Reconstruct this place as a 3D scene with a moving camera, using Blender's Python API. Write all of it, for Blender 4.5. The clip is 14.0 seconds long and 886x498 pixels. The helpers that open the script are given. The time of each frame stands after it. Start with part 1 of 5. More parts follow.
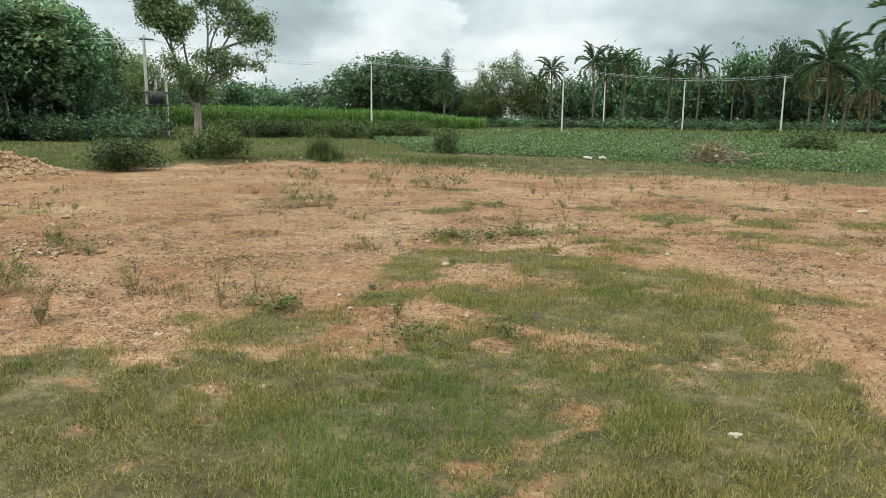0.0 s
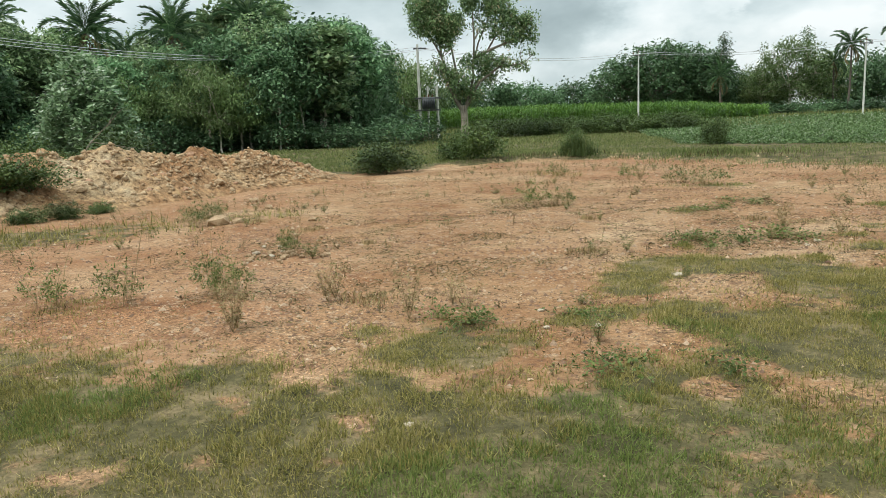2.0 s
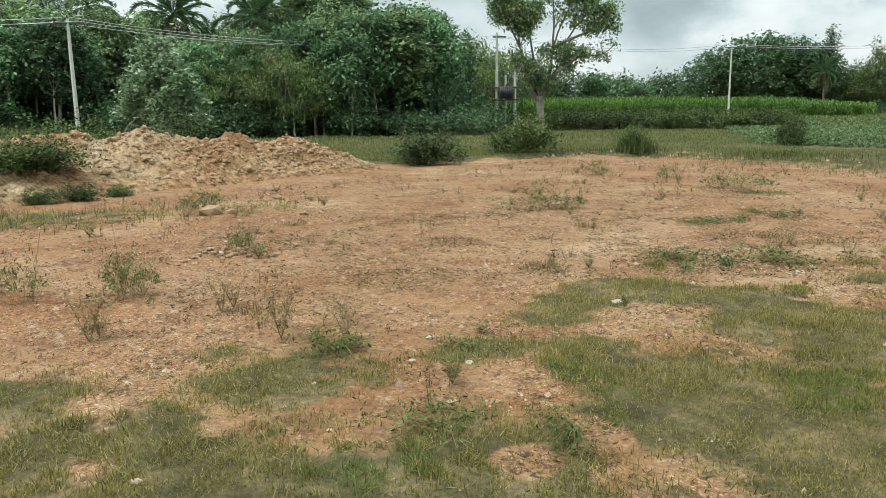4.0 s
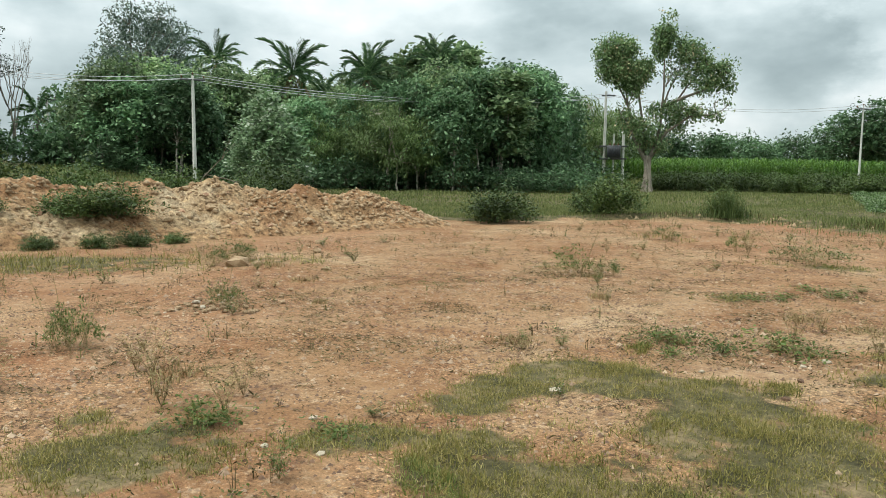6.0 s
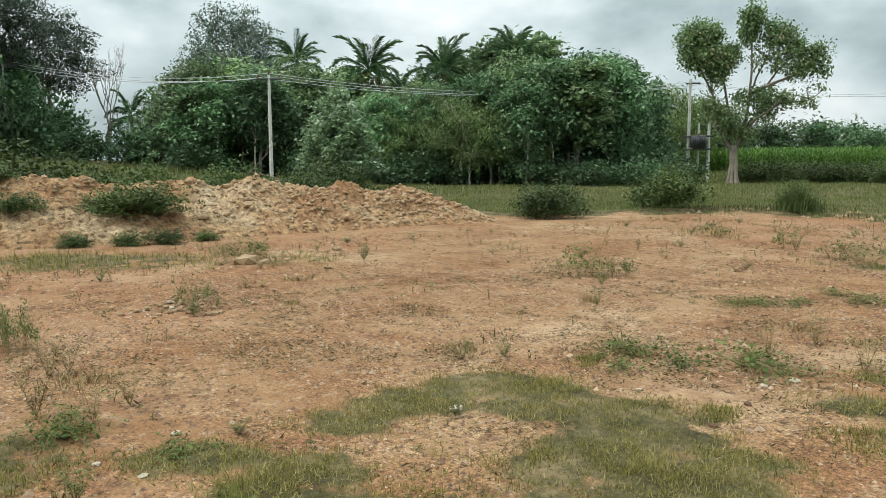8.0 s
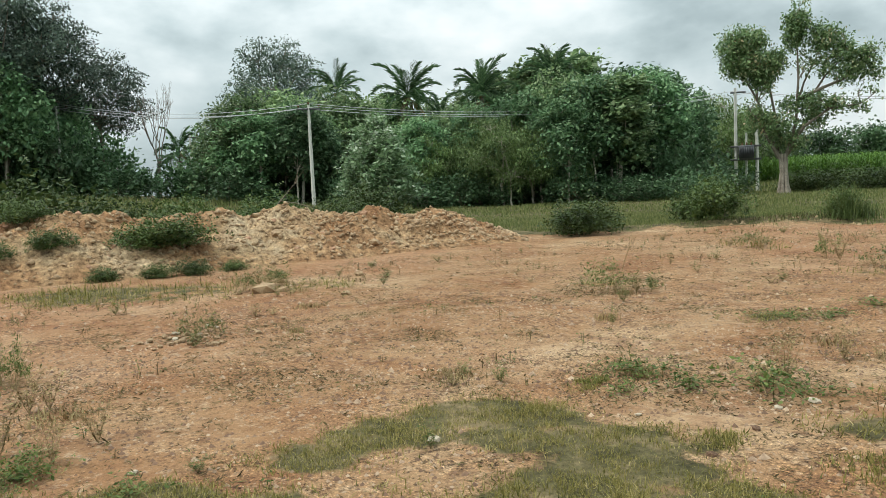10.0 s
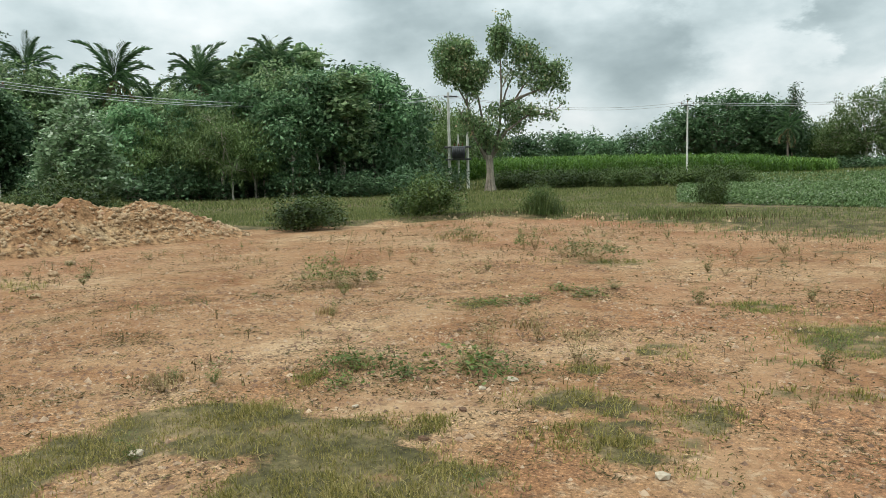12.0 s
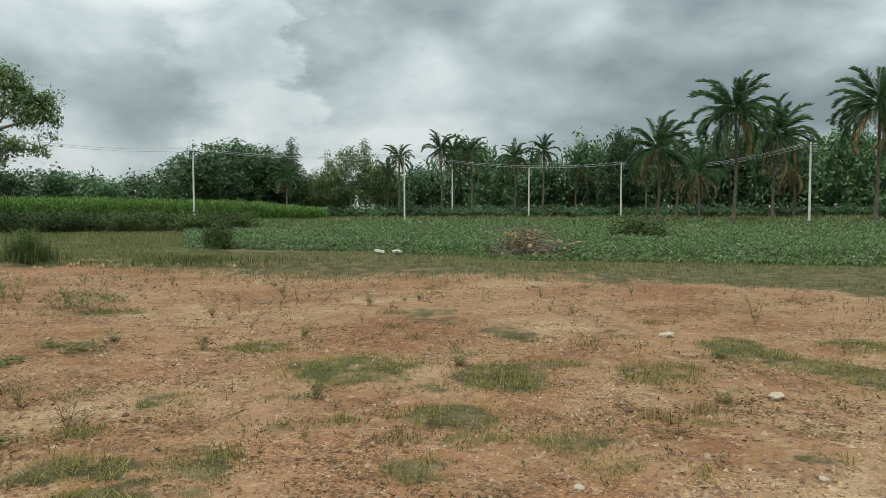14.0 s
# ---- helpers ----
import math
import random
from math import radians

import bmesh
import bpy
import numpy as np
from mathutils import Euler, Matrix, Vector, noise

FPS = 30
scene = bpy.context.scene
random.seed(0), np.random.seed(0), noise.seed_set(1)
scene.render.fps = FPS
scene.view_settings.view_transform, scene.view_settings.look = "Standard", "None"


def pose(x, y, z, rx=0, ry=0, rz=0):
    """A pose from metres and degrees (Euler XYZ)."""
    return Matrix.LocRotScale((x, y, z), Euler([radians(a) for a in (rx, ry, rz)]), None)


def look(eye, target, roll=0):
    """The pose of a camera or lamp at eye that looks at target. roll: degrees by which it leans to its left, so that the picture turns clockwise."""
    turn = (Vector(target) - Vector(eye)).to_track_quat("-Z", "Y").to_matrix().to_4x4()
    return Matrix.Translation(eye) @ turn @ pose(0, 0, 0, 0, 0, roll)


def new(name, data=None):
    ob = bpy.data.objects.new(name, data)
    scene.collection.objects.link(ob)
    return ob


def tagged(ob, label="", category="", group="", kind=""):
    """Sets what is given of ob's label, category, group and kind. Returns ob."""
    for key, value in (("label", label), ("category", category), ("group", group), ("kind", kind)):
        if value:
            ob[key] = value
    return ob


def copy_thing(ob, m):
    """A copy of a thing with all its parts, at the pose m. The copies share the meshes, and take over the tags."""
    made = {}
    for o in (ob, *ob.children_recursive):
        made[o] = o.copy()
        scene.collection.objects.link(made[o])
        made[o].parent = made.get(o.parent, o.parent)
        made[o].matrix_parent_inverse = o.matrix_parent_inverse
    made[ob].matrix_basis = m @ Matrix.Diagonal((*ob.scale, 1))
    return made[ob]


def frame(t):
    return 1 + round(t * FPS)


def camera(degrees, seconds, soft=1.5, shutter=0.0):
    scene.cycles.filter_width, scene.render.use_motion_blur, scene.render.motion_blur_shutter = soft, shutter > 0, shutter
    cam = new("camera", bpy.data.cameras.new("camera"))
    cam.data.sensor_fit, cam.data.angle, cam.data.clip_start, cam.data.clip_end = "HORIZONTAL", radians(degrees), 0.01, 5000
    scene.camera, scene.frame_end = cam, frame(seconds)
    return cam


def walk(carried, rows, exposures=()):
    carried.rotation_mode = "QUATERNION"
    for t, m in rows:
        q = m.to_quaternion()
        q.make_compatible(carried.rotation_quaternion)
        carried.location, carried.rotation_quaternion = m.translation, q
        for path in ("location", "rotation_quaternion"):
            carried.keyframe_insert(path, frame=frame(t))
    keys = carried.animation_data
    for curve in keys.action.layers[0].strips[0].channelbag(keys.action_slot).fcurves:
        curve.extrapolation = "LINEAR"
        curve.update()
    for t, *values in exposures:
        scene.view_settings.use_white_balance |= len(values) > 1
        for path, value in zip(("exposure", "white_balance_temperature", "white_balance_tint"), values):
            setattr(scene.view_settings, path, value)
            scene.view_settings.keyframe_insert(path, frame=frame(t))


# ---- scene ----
cam = camera(61.5, 14.0, soft=0.6)
PATH = [
    (0, (-0.483, -1.42, 1.48), (-1.035, 0.473, 1.145), 0.7),
    (0.5, (-0.487, -1.289, 1.484), (-1.359, 0.482, 1.165), -0.4),
    (1, (-0.511, -1.112, 1.469), (-1.464, 0.609, 1.108), -0.6),
    (1.5, (-0.45, -0.811, 1.436), (-1.562, 0.812, 1.075), -1.6),
    (2, (-0.37, -0.466, 1.426), (-1.557, 1.109, 1.093), -2.4),
    (2.5, (-0.282, -0.026, 1.425), (-1.499, 1.522, 1.072), -2.3),
    (2.7, (-0.234, 0.114, 1.41), (-1.459, 1.654, 1.053), -3.3),
    (4.8, (0.591, 1.454, 1.51), (-0.836, 2.813, 1.166), 0.5),
    (5, (0.622, 1.595, 1.509), (-0.814, 2.948, 1.184), -0.1),
    (5.5, (0.705, 1.953, 1.544), (-0.82, 3.226, 1.309), -1.0),
    (6, (0.873, 2.308, 1.506), (-0.711, 3.511, 1.295), 0.6),
    (6.5, (0.999, 2.663, 1.517), (-0.531, 3.921, 1.24), -0.8),
    (7, (1.038, 3.031, 1.522), (-0.512, 4.28, 1.327), 1.5),
    (7.5, (1.149, 3.328, 1.524), (-0.519, 4.413, 1.323), 0.7),
    (8, (1.244, 3.601, 1.532), (-0.474, 4.598, 1.304), -0.2),
    (8.2, (1.25, 3.703, 1.53), (-0.472, 4.704, 1.343), -0.5),
    (10.3, (1.207, 4.174, 1.464), (-0.582, 5.052, 1.299), -2.7),
    (10.5, (1.204, 4.181, 1.467), (-0.556, 5.116, 1.299), -2.6),
    (11, (1.211, 4.199, 1.47), (-0.443, 5.306, 1.276), -2.0),
    (11.5, (1.199, 4.222, 1.454), (-0.316, 5.512, 1.25), -1.8),
    (12, (1.189, 4.253, 1.449), (-0.163, 5.713, 1.247), -1.4),
    (12.5, (1.205, 4.252, 1.452), (0.045, 5.87, 1.26), -1.3),
    (13, (1.183, 4.267, 1.438), (0.089, 5.932, 1.261), -1.3),
    (13.5, (1.241, 4.284, 1.453), (0.42, 6.103, 1.326), -1.0),
    (14, (1.274, 4.251, 1.463), (1.058, 6.237, 1.364), -0.1),
]
walk(cam, [(t, look(eye, target, roll)) for t, eye, target, roll in PATH],
     exposures=[(0, 0.0), (5, 0.0), (7.5, -0.05), (10.5, -0.08), (12.8, -0.13), (13.4, -0.2), (14, -0.42)])

# ---- world, sun and exposure ----
SUN_AZ, SUN_EL = radians(200), radians(58)
world = bpy.data.worlds.new("world")
scene.world = world
world.use_nodes = True


def node(tree, kind, **inputs):
    n = tree.nodes.new(kind)
    for k, v in inputs.items():
        key = int(k[1:]) if k[0] == "i" and k[1:].isdigit() else k.replace("_", " ")
        if hasattr(v, "is_output"):
            tree.links.new(v, n.inputs[key])
        else:
            n.inputs[key].default_value = v
    return n


def ramp(tree, fac, stops):
    n = tree.nodes.new("ShaderNodeValToRGB")
    tree.links.new(fac, n.inputs[0])
    els = n.color_ramp.elements
    els[0].position, els[0].color = stops[0][0], (*stops[0][1], 1)
    els[1].position, els[1].color = stops[-1][0], (*stops[-1][1], 1)
    for p, c in stops[1:-1]:
        els.new(p).color = (*c, 1)
    return n.outputs[0]


def calc(tree, op, a, b=0.0, clamp=False):
    n = node(tree, "ShaderNodeMath", i0=a, i1=b)
    n.operation, n.use_clamp = op, clamp
    return n.outputs[0]


def mixed(tree, fac, a, b, how="MIX"):
    n = tree.nodes.new("ShaderNodeMix")
    n.data_type, n.blend_type = "RGBA", how
    for key, v in ((0, fac), (6, a), (7, b)):
        if hasattr(v, "is_output"):
            tree.links.new(v, n.inputs[key])
        else:
            n.inputs[key].default_value = v if key == 0 else (*v[:3], 1)
    return n.outputs[2]


def build_sky():
    w = world.node_tree
    w.nodes.clear()
    sky = w.nodes.new("ShaderNodeTexSky")
    sky.sky_type, sky.sun_disc = "NISHITA", False
    sky.sun_elevation, sky.sun_rotation = SUN_EL, SUN_AZ
    way = w.nodes.new("ShaderNodeTexCoord").outputs["Generated"]
    sep = node(w, "ShaderNodeSeparateXYZ", i0=way)
    up = calc(w, "MAXIMUM", sep.outputs[2], 0.0)
    flat = node(w, "ShaderNodeCombineXYZ", i0=sep.outputs[0], i1=sep.outputs[1], i2=calc(w, "MULTIPLY", calc(w, "ADD", sep.outputs[2], 0.31), 1.9))
    big = node(w, "ShaderNodeTexNoise", Vector=flat.outputs[0], Scale=3.3, Detail=7.0, Roughness=0.47, Distortion=0.1)
    small = node(w, "ShaderNodeTexNoise", Vector=flat.outputs[0], Scale=9.0, Detail=6.0, Roughness=0.55)
    puff = node(w, "ShaderNodeTexNoise", Vector=flat.outputs[0], Scale=6.5, Detail=6.0, Roughness=0.6)
    cloud = calc(w, "ADD", calc(w, "MULTIPLY", big.outputs[0], 0.84), calc(w, "MULTIPLY", small.outputs[0], 0.16))
    # bearing and height in degrees, ruffled so that cloud banks get ragged rims
    az = calc(w, "MULTIPLY", calc(w, "ARCTAN2", sep.outputs[0], sep.outputs[1]), 57.3)
    az = calc(w, "ADD", az, calc(w, "MULTIPLY", calc(w, "SUBTRACT", puff.outputs[0], 0.5), 22.0))
    el = calc(w, "ADD", calc(w, "MULTIPLY", sep.outputs[2], 57.3), calc(w, "MULTIPLY", calc(w, "SUBTRACT", small.outputs[0], 0.5), 9.0))

    def rise(x, a, b):
        n = node(w, "ShaderNodeMapRange", i0=x, i1=a, i2=b)
        n.interpolation_type = "SMOOTHSTEP"
        return n.outputs[0]

    def bank(az0, az1, soft_az, el0, el1, soft_el):
        """One bank of cloud: from the first bearing, crisp, to the second, fading."""
        f = calc(w, "MULTIPLY", rise(az, az0, az0 + soft_az), calc(w, "SUBTRACT", 1.0, rise(az, az1 - 8.0, az1 + 8.0)))
        g = calc(w, "MULTIPLY", rise(el, el0, el0 + soft_el), calc(w, "SUBTRACT", 1.0, rise(el, el1 - 4.0, el1 + 8.0)))
        return calc(w, "MULTIPLY", f, g)

    for az0, az1, soft_az, el0, el1, soft_el, k in ((-17.5, 26.0, 1.8, 5.0, 17.0, 2.2, -0.08), (-52.0, -31.0, 8.0, 6.5, 15.0, 3.0, -0.02), (-28.0, -19.0, 5.0, 3.0, 16.0, 4.0, 0.095), (-95.0, -72.0, 10.0, 5.0, 13.0, 3.0, -0.015), (-72.0, -34.0, 10.0, 3.0, 16.0, 3.0, -0.04)):
        cloud = calc(w, "ADD", cloud, calc(w, "MULTIPLY", bank(az0, az1, soft_az, el0, el1, soft_el), k))
    tone = ramp(w, cloud, [(0.35, (0.27, 0.345, 0.36)), (0.43, (0.40, 0.49, 0.505)), (0.50, (0.555, 0.655, 0.67)), (0.56, (0.71, 0.80, 0.81)), (0.63, (0.88, 0.935, 0.935))])
    # an overcast sky is three times as bright overhead as at the horizon
    dome = calc(w, "ADD", 1.02, calc(w, "MULTIPLY", calc(w, "POWER", up, 1.4), 2.25))
    clouds = mixed(w, 1.0, tone, node(w, "ShaderNodeCombineXYZ", i0=dome, i1=dome, i2=dome).outputs[0], "MULTIPLY")
    blue = mixed(w, 1.0, sky.outputs[0], (0.1, 0.1, 0.1), "MULTIPLY")
    both = mixed(w, 0.94, blue, clouds)
    bg = node(w, "ShaderNodeBackground", Color=both, Strength=1.0)
    out = w.nodes.new("ShaderNodeOutputWorld")
    w.links.new(bg.outputs[0], out.inputs[0])


build_sky()
sun = new("sun", bpy.data.lights.new("sun", "SUN"))
sun.data.energy, sun.data.angle, sun.data.color = 2.2, radians(14), (1.0, 0.96, 0.9)
sun.matrix_world = look((0, 0, 40), (-40 * math.sin(SUN_AZ) / math.tan(SUN_EL), -40 * math.cos(SUN_AZ) / math.tan(SUN_EL), 0))


# ---- materials ----
def material(name, rough=0.85, metal=0.0, spec=0.3):
    m = bpy.data.materials.new(name)
    m.use_nodes = True
    t = m.node_tree
    b = t.nodes["Principled BSDF"]
    b.inputs["Roughness"].default_value, b.inputs["Metallic"].default_value = rough, metal
    b.inputs["Specular IOR Level"].default_value = spec
    return m, t, b


def spots(t, scale, detail=4.0, rough=0.6):
    co = t.nodes.new("ShaderNodeTexCoord").outputs["Object"]
    return node(t, "ShaderNodeTexNoise", Vector=co, Scale=scale, Detail=detail, Roughness=rough).outputs[0]


def relief(t, b, height, strength=0.4, distance=0.02):
    t.links.new(node(t, "ShaderNodeBump", Strength=strength, Distance=distance, Height=height).outputs[0], b.inputs["Normal"])


def plain(name, dark, light, scale, rough=0.85, bump=0.3, metal=0.0, fine=12.0, distance=0.02):
    """Two-scale mottled surface."""
    m, t, b = material(name, rough, metal)
    n = calc(t, "ADD", calc(t, "MULTIPLY", spots(t, scale), 0.6), calc(t, "MULTIPLY", spots(t, scale * fine), 0.4))
    t.links.new(ramp(t, n, [(0.35, dark), (0.65, light)]), b.inputs["Base Color"])
    relief(t, b, n, bump, distance)
    return m


def foliage(name, stops, thin=0.3, rough=0.5, per_object=0.36):
    """Leaves: each takes its own tone, each plant leans to its own; thin ones let light through."""
    m, t, b = material(name, rough, spec=0.25)
    one = t.nodes.new("ShaderNodeNewGeometry").outputs["Random Per Island"]
    whole = t.nodes.new("ShaderNodeObjectInfo").outputs["Random"]
    f = calc(t, "ADD", calc(t, "MULTIPLY", one, 0.75), calc(t, "MULTIPLY", calc(t, "SUBTRACT", spots(t, 0.6, 2.0), 0.3), 0.7), True)
    col = ramp(t, f, stops)
    shift = calc(t, "ADD", 1.0 - per_object, calc(t, "MULTIPLY", whole, 2 * per_object))
    hsv = node(t, "ShaderNodeHueSaturation", Hue=0.5, Saturation=1.0, Value=shift, Fac=1.0, Color=col)
    t.links.new(hsv.outputs[0], b.inputs["Base Color"])
    tr = node(t, "ShaderNodeBsdfTranslucent", Color=hsv.outputs[0])
    mx = node(t, "ShaderNodeMixShader", Fac=thin)
    t.links.new(b.outputs[0], mx.inputs[1])
    t.links.new(tr.outputs[0], mx.inputs[2])
    t.links.new(mx.outputs[0], t.nodes["Material Output"].inputs[0])
    return m


def ground_material():
    m, t, b = material("soil_and_turf", 0.95, spec=0.15)
    co = t.nodes.new("ShaderNodeTexCoord").outputs["Object"]
    def n(scale, detail=5.0, rough=0.6, dist=0.0):
        return node(t, "ShaderNodeTexNoise", Vector=co, Scale=scale, Detail=detail, Roughness=rough, Distortion=dist).outputs[0]
    # wheel-smoothed clay, redder stretches, pale grit
    soil = ramp(t, n(0.42, 6.0, 0.65, 0.6), [(0.36, (0.228, 0.112, 0.052)), (0.46, (0.29, 0.163, 0.082)), (0.57, (0.335, 0.212, 0.116)), (0.66, (0.43, 0.30, 0.178))])
    # a red stretch and a pale one, each some metres wide
    soil = mixed(t, calc(t, "MULTIPLY", ramp(t, n(0.16, 3.0, 0.5, 0.4), [(0.50, (0, 0, 0)), (0.62, (1, 1, 1))]), 0.5), soil, (0.30, 0.145, 0.075))
    soil = mixed(t, calc(t, "MULTIPLY", ramp(t, n(1.7, 4.0, 0.7), [(0.50, (0, 0, 0)), (0.68, (1, 1, 1))]), 0.6), soil, (0.205, 0.098, 0.052))
    soil = mixed(t, calc(t, "MULTIPLY", ramp(t, n(5.0, 6.0, 0.78), [(0.53, (0, 0, 0)), (0.64, (1, 1, 1))]), 0.75), soil, (0.125, 0.066, 0.038))
    soil = mixed(t, calc(t, "MULTIPLY", ramp(t, n(7.0, 5.0, 0.75), [(0.54, (0, 0, 0)), (0.64, (1, 1, 1))]), 0.6), soil, (0.46, 0.335, 0.215))
    soil = mixed(t, calc(t, "MULTIPLY", ramp(t, calc(t, "ADD", n(17.0, 5.0, 0.8), calc(t, "MULTIPLY", n(1.1, 3.0, 0.6), 0.3)), [(0.71, (0, 0, 0)), (0.78, (1, 1, 1))]), 0.85), soil, (0.06, 0.036, 0.022))
    grit = node(t, "ShaderNodeTexVoronoi", Vector=co, Scale=30.0, Randomness=1.0)
    bits = ramp(t, n(44.0, 4.0, 0.85), [(0.33, (0.08, 0.065, 0.055)), (0.44, (0.76, 0.74, 0.72)), (0.56, (1.06, 1.04, 1.02)), (0.66, (2.15, 2.05, 1.9))])
    rough = ramp(t, n(0.55, 3.0, 0.6, 0.3), [(0.42, (0.3, 0.3, 0.3)), (0.56, (1, 1, 1))])
    soil = mixed(t, rough, soil, bits, "MULTIPLY")
    soil = mixed(t, calc(t, "MULTIPLY", ramp(t, grit.outputs["Distance"], [(0.08, (1, 1, 1)), (0.18, (0, 0, 0))]), 0.4), soil, (0.44, 0.33, 0.22))
    # thatch under the grass; its dark end holds painted shade between the blades
    turf = ramp(t, n(2.3, 5.0, 0.7), [(0.35, (0.05, 0.045, 0.02)), (0.5, (0.105, 0.09, 0.041)), (0.66, (0.225, 0.168, 0.09))])
    turf = mixed(t, 0.8, turf, ramp(t, n(30.0, 4.0, 0.8), [(0.35, (0.5, 0.5, 0.5)), (0.65, (1.3, 1.3, 1.3))]), "MULTIPLY")
    cov = t.nodes.new("ShaderNodeAttribute")
    cov.attribute_name = "cover"
    edge = calc(t, "ADD", cov.outputs["Fac"], calc(t, "MULTIPLY", calc(t, "SUBTRACT", n(6.0, 6.0, 0.75), 0.5), 1.1))
    t.links.new(mixed(t, ramp(t, edge, [(0.36, (0, 0, 0)), (0.62, (1, 1, 1))]), soil, turf), b.inputs["Base Color"])
    h = calc(t, "ADD", n(9.0, 6.0, 0.7), calc(t, "MULTIPLY", n(60.0, 3.0, 0.7), 0.35))
    relief(t, b, h, 0.8, 0.03)
    return m


M_GROUND = ground_material()
def heap_material():
    """Dug clay: orange, buff and cream tips side by side, shade between crumbs painted in."""
    m, t, b = material("heaped_clay", 0.95, spec=0.15)
    tips = ramp(t, spots(t, 0.55, 4.0, 0.6), [(0.36, (0.27, 0.145, 0.072)), (0.47, (0.34, 0.205, 0.108)), (0.56, (0.40, 0.275, 0.155)), (0.66, (0.47, 0.37, 0.24))])
    # darkens the clay in spots to stand in for shade between crumbs
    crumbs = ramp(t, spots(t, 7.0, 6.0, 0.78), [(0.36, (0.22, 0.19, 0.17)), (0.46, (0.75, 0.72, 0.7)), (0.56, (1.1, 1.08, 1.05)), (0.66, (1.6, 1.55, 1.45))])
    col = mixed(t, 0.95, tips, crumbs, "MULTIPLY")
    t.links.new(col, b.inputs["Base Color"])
    relief(t, b, calc(t, "ADD", spots(t, 5.0, 6.0, 0.75), calc(t, "MULTIPLY", spots(t, 26.0, 3.0, 0.7), 0.4)), 1.0, 0.07)
    return m


M_HEAP = heap_material()
M_ROCK = plain("broken_stone", (0.20, 0.118, 0.062), (0.46, 0.335, 0.20), 4.0, 0.9, 0.5, fine=6.0)
M_RED_ROCK = plain("clay_lump", (0.28, 0.15, 0.09), (0.46, 0.29, 0.18), 6.0, 0.95, 0.6, fine=6.0)
M_PALE = plain("pale_stone", (0.34, 0.28, 0.20), (0.52, 0.44, 0.33), 5.0, 0.85, 0.3)
M_GRIT = plain("grit", (0.13, 0.07, 0.042), (0.50, 0.37, 0.245), 2.2, 0.95, 0.3)
M_CLOD = plain("dark_clod", (0.10, 0.06, 0.04), (0.22, 0.13, 0.08), 5.0, 0.95, 0.6)
M_BARK = plain("grey_bark", (0.10, 0.085, 0.065), (0.30, 0.26, 0.20), 2.5, 0.95, 0.8, fine=8.0, distance=0.04)
M_PALE_BARK = plain("pale_bark", (0.30, 0.26, 0.20), (0.55, 0.50, 0.42), 2.5, 0.9, 0.6, fine=8.0)
M_FIG_BARK = plain("fig_bark", (0.16, 0.135, 0.105), (0.40, 0.35, 0.28), 1.6, 0.95, 0.8, fine=8.0, distance=0.04)
M_PALM_BARK = plain("palm_bark", (0.07, 0.058, 0.045), (0.18, 0.15, 0.12), 4.0, 0.95, 0.8, fine=6.0)
M_CONCRETE = plain("pole_concrete", (0.50, 0.50, 0.45), (0.72, 0.71, 0.64), 1.5, 0.85, 0.2, fine=14.0)
M_STEEL = plain("dull_steel", (0.08, 0.08, 0.08), (0.17, 0.17, 0.17), 5.0, 0.55, 0.1, metal=0.6)
M_TANK = plain("grey_enamel", (0.05, 0.055, 0.06), (0.11, 0.115, 0.12), 3.0, 0.5, 0.1)
M_PORCELAIN = plain("brown_porcelain", (0.10, 0.04, 0.025), (0.16, 0.07, 0.04), 8.0, 0.25, 0.0)
M_WIRE = plain("aluminium_wire", (0.45, 0.46, 0.46), (0.60, 0.61, 0.61), 3.0, 0.5, 0.0, metal=0.3)
M_LEAF = foliage("broad_leaf", [(0.1, (0.070, 0.112, 0.053)), (0.45, (0.156, 0.248, 0.105)), (0.75, (0.267, 0.371, 0.166)), (0.97, (0.469, 0.528, 0.316))])
M_LEAF_DARK = foliage("dark_leaf", [(0.1, (0.036, 0.074, 0.032)), (0.5, (0.078, 0.150, 0.064)), (0.95, (0.175, 0.272, 0.132))])
M_LEAF_MID = foliage("wood_leaf", [(0.1, (0.054, 0.109, 0.053)), (0.5, (0.129, 0.244, 0.109)), (0.95, (0.306, 0.448, 0.237))])
M_LEAF_BLUE = foliage("grey_green_leaf", [(0.1, (0.053, 0.085, 0.064)), (0.5, (0.112, 0.163, 0.120)), (0.95, (0.225, 0.287, 0.208))])
M_LEAF_LIGHT = foliage("yellow_green_leaf", [(0.1, (0.074, 0.121, 0.040)), (0.5, (0.163, 0.248, 0.077)), (0.95, (0.296, 0.384, 0.167))])
M_LEAF_FIG = foliage("fig_leaf", [(0.05, (0.065, 0.103, 0.048)), (0.45, (0.141, 0.228, 0.094)), (0.8, (0.259, 0.353, 0.159)), (0.97, (0.496, 0.388, 0.237))])
M_LEAF_PALE = foliage("waxy_leaf", [(0.1, (0.066, 0.108, 0.052)), (0.5, (0.140, 0.220, 0.104)), (0.75, (0.226, 0.304, 0.170)), (0.97, (0.452, 0.480, 0.400))])
M_FROND = foliage("palm_leaf", [(0.1, (0.028, 0.062, 0.026)), (0.55, (0.068, 0.138, 0.054)), (0.95, (0.161, 0.243, 0.106))])
M_FROND_DRY = foliage("dry_palm_leaf", [(0.1, (0.12, 0.095, 0.04)), (0.6, (0.23, 0.185, 0.085)), (0.95, (0.34, 0.28, 0.14))])
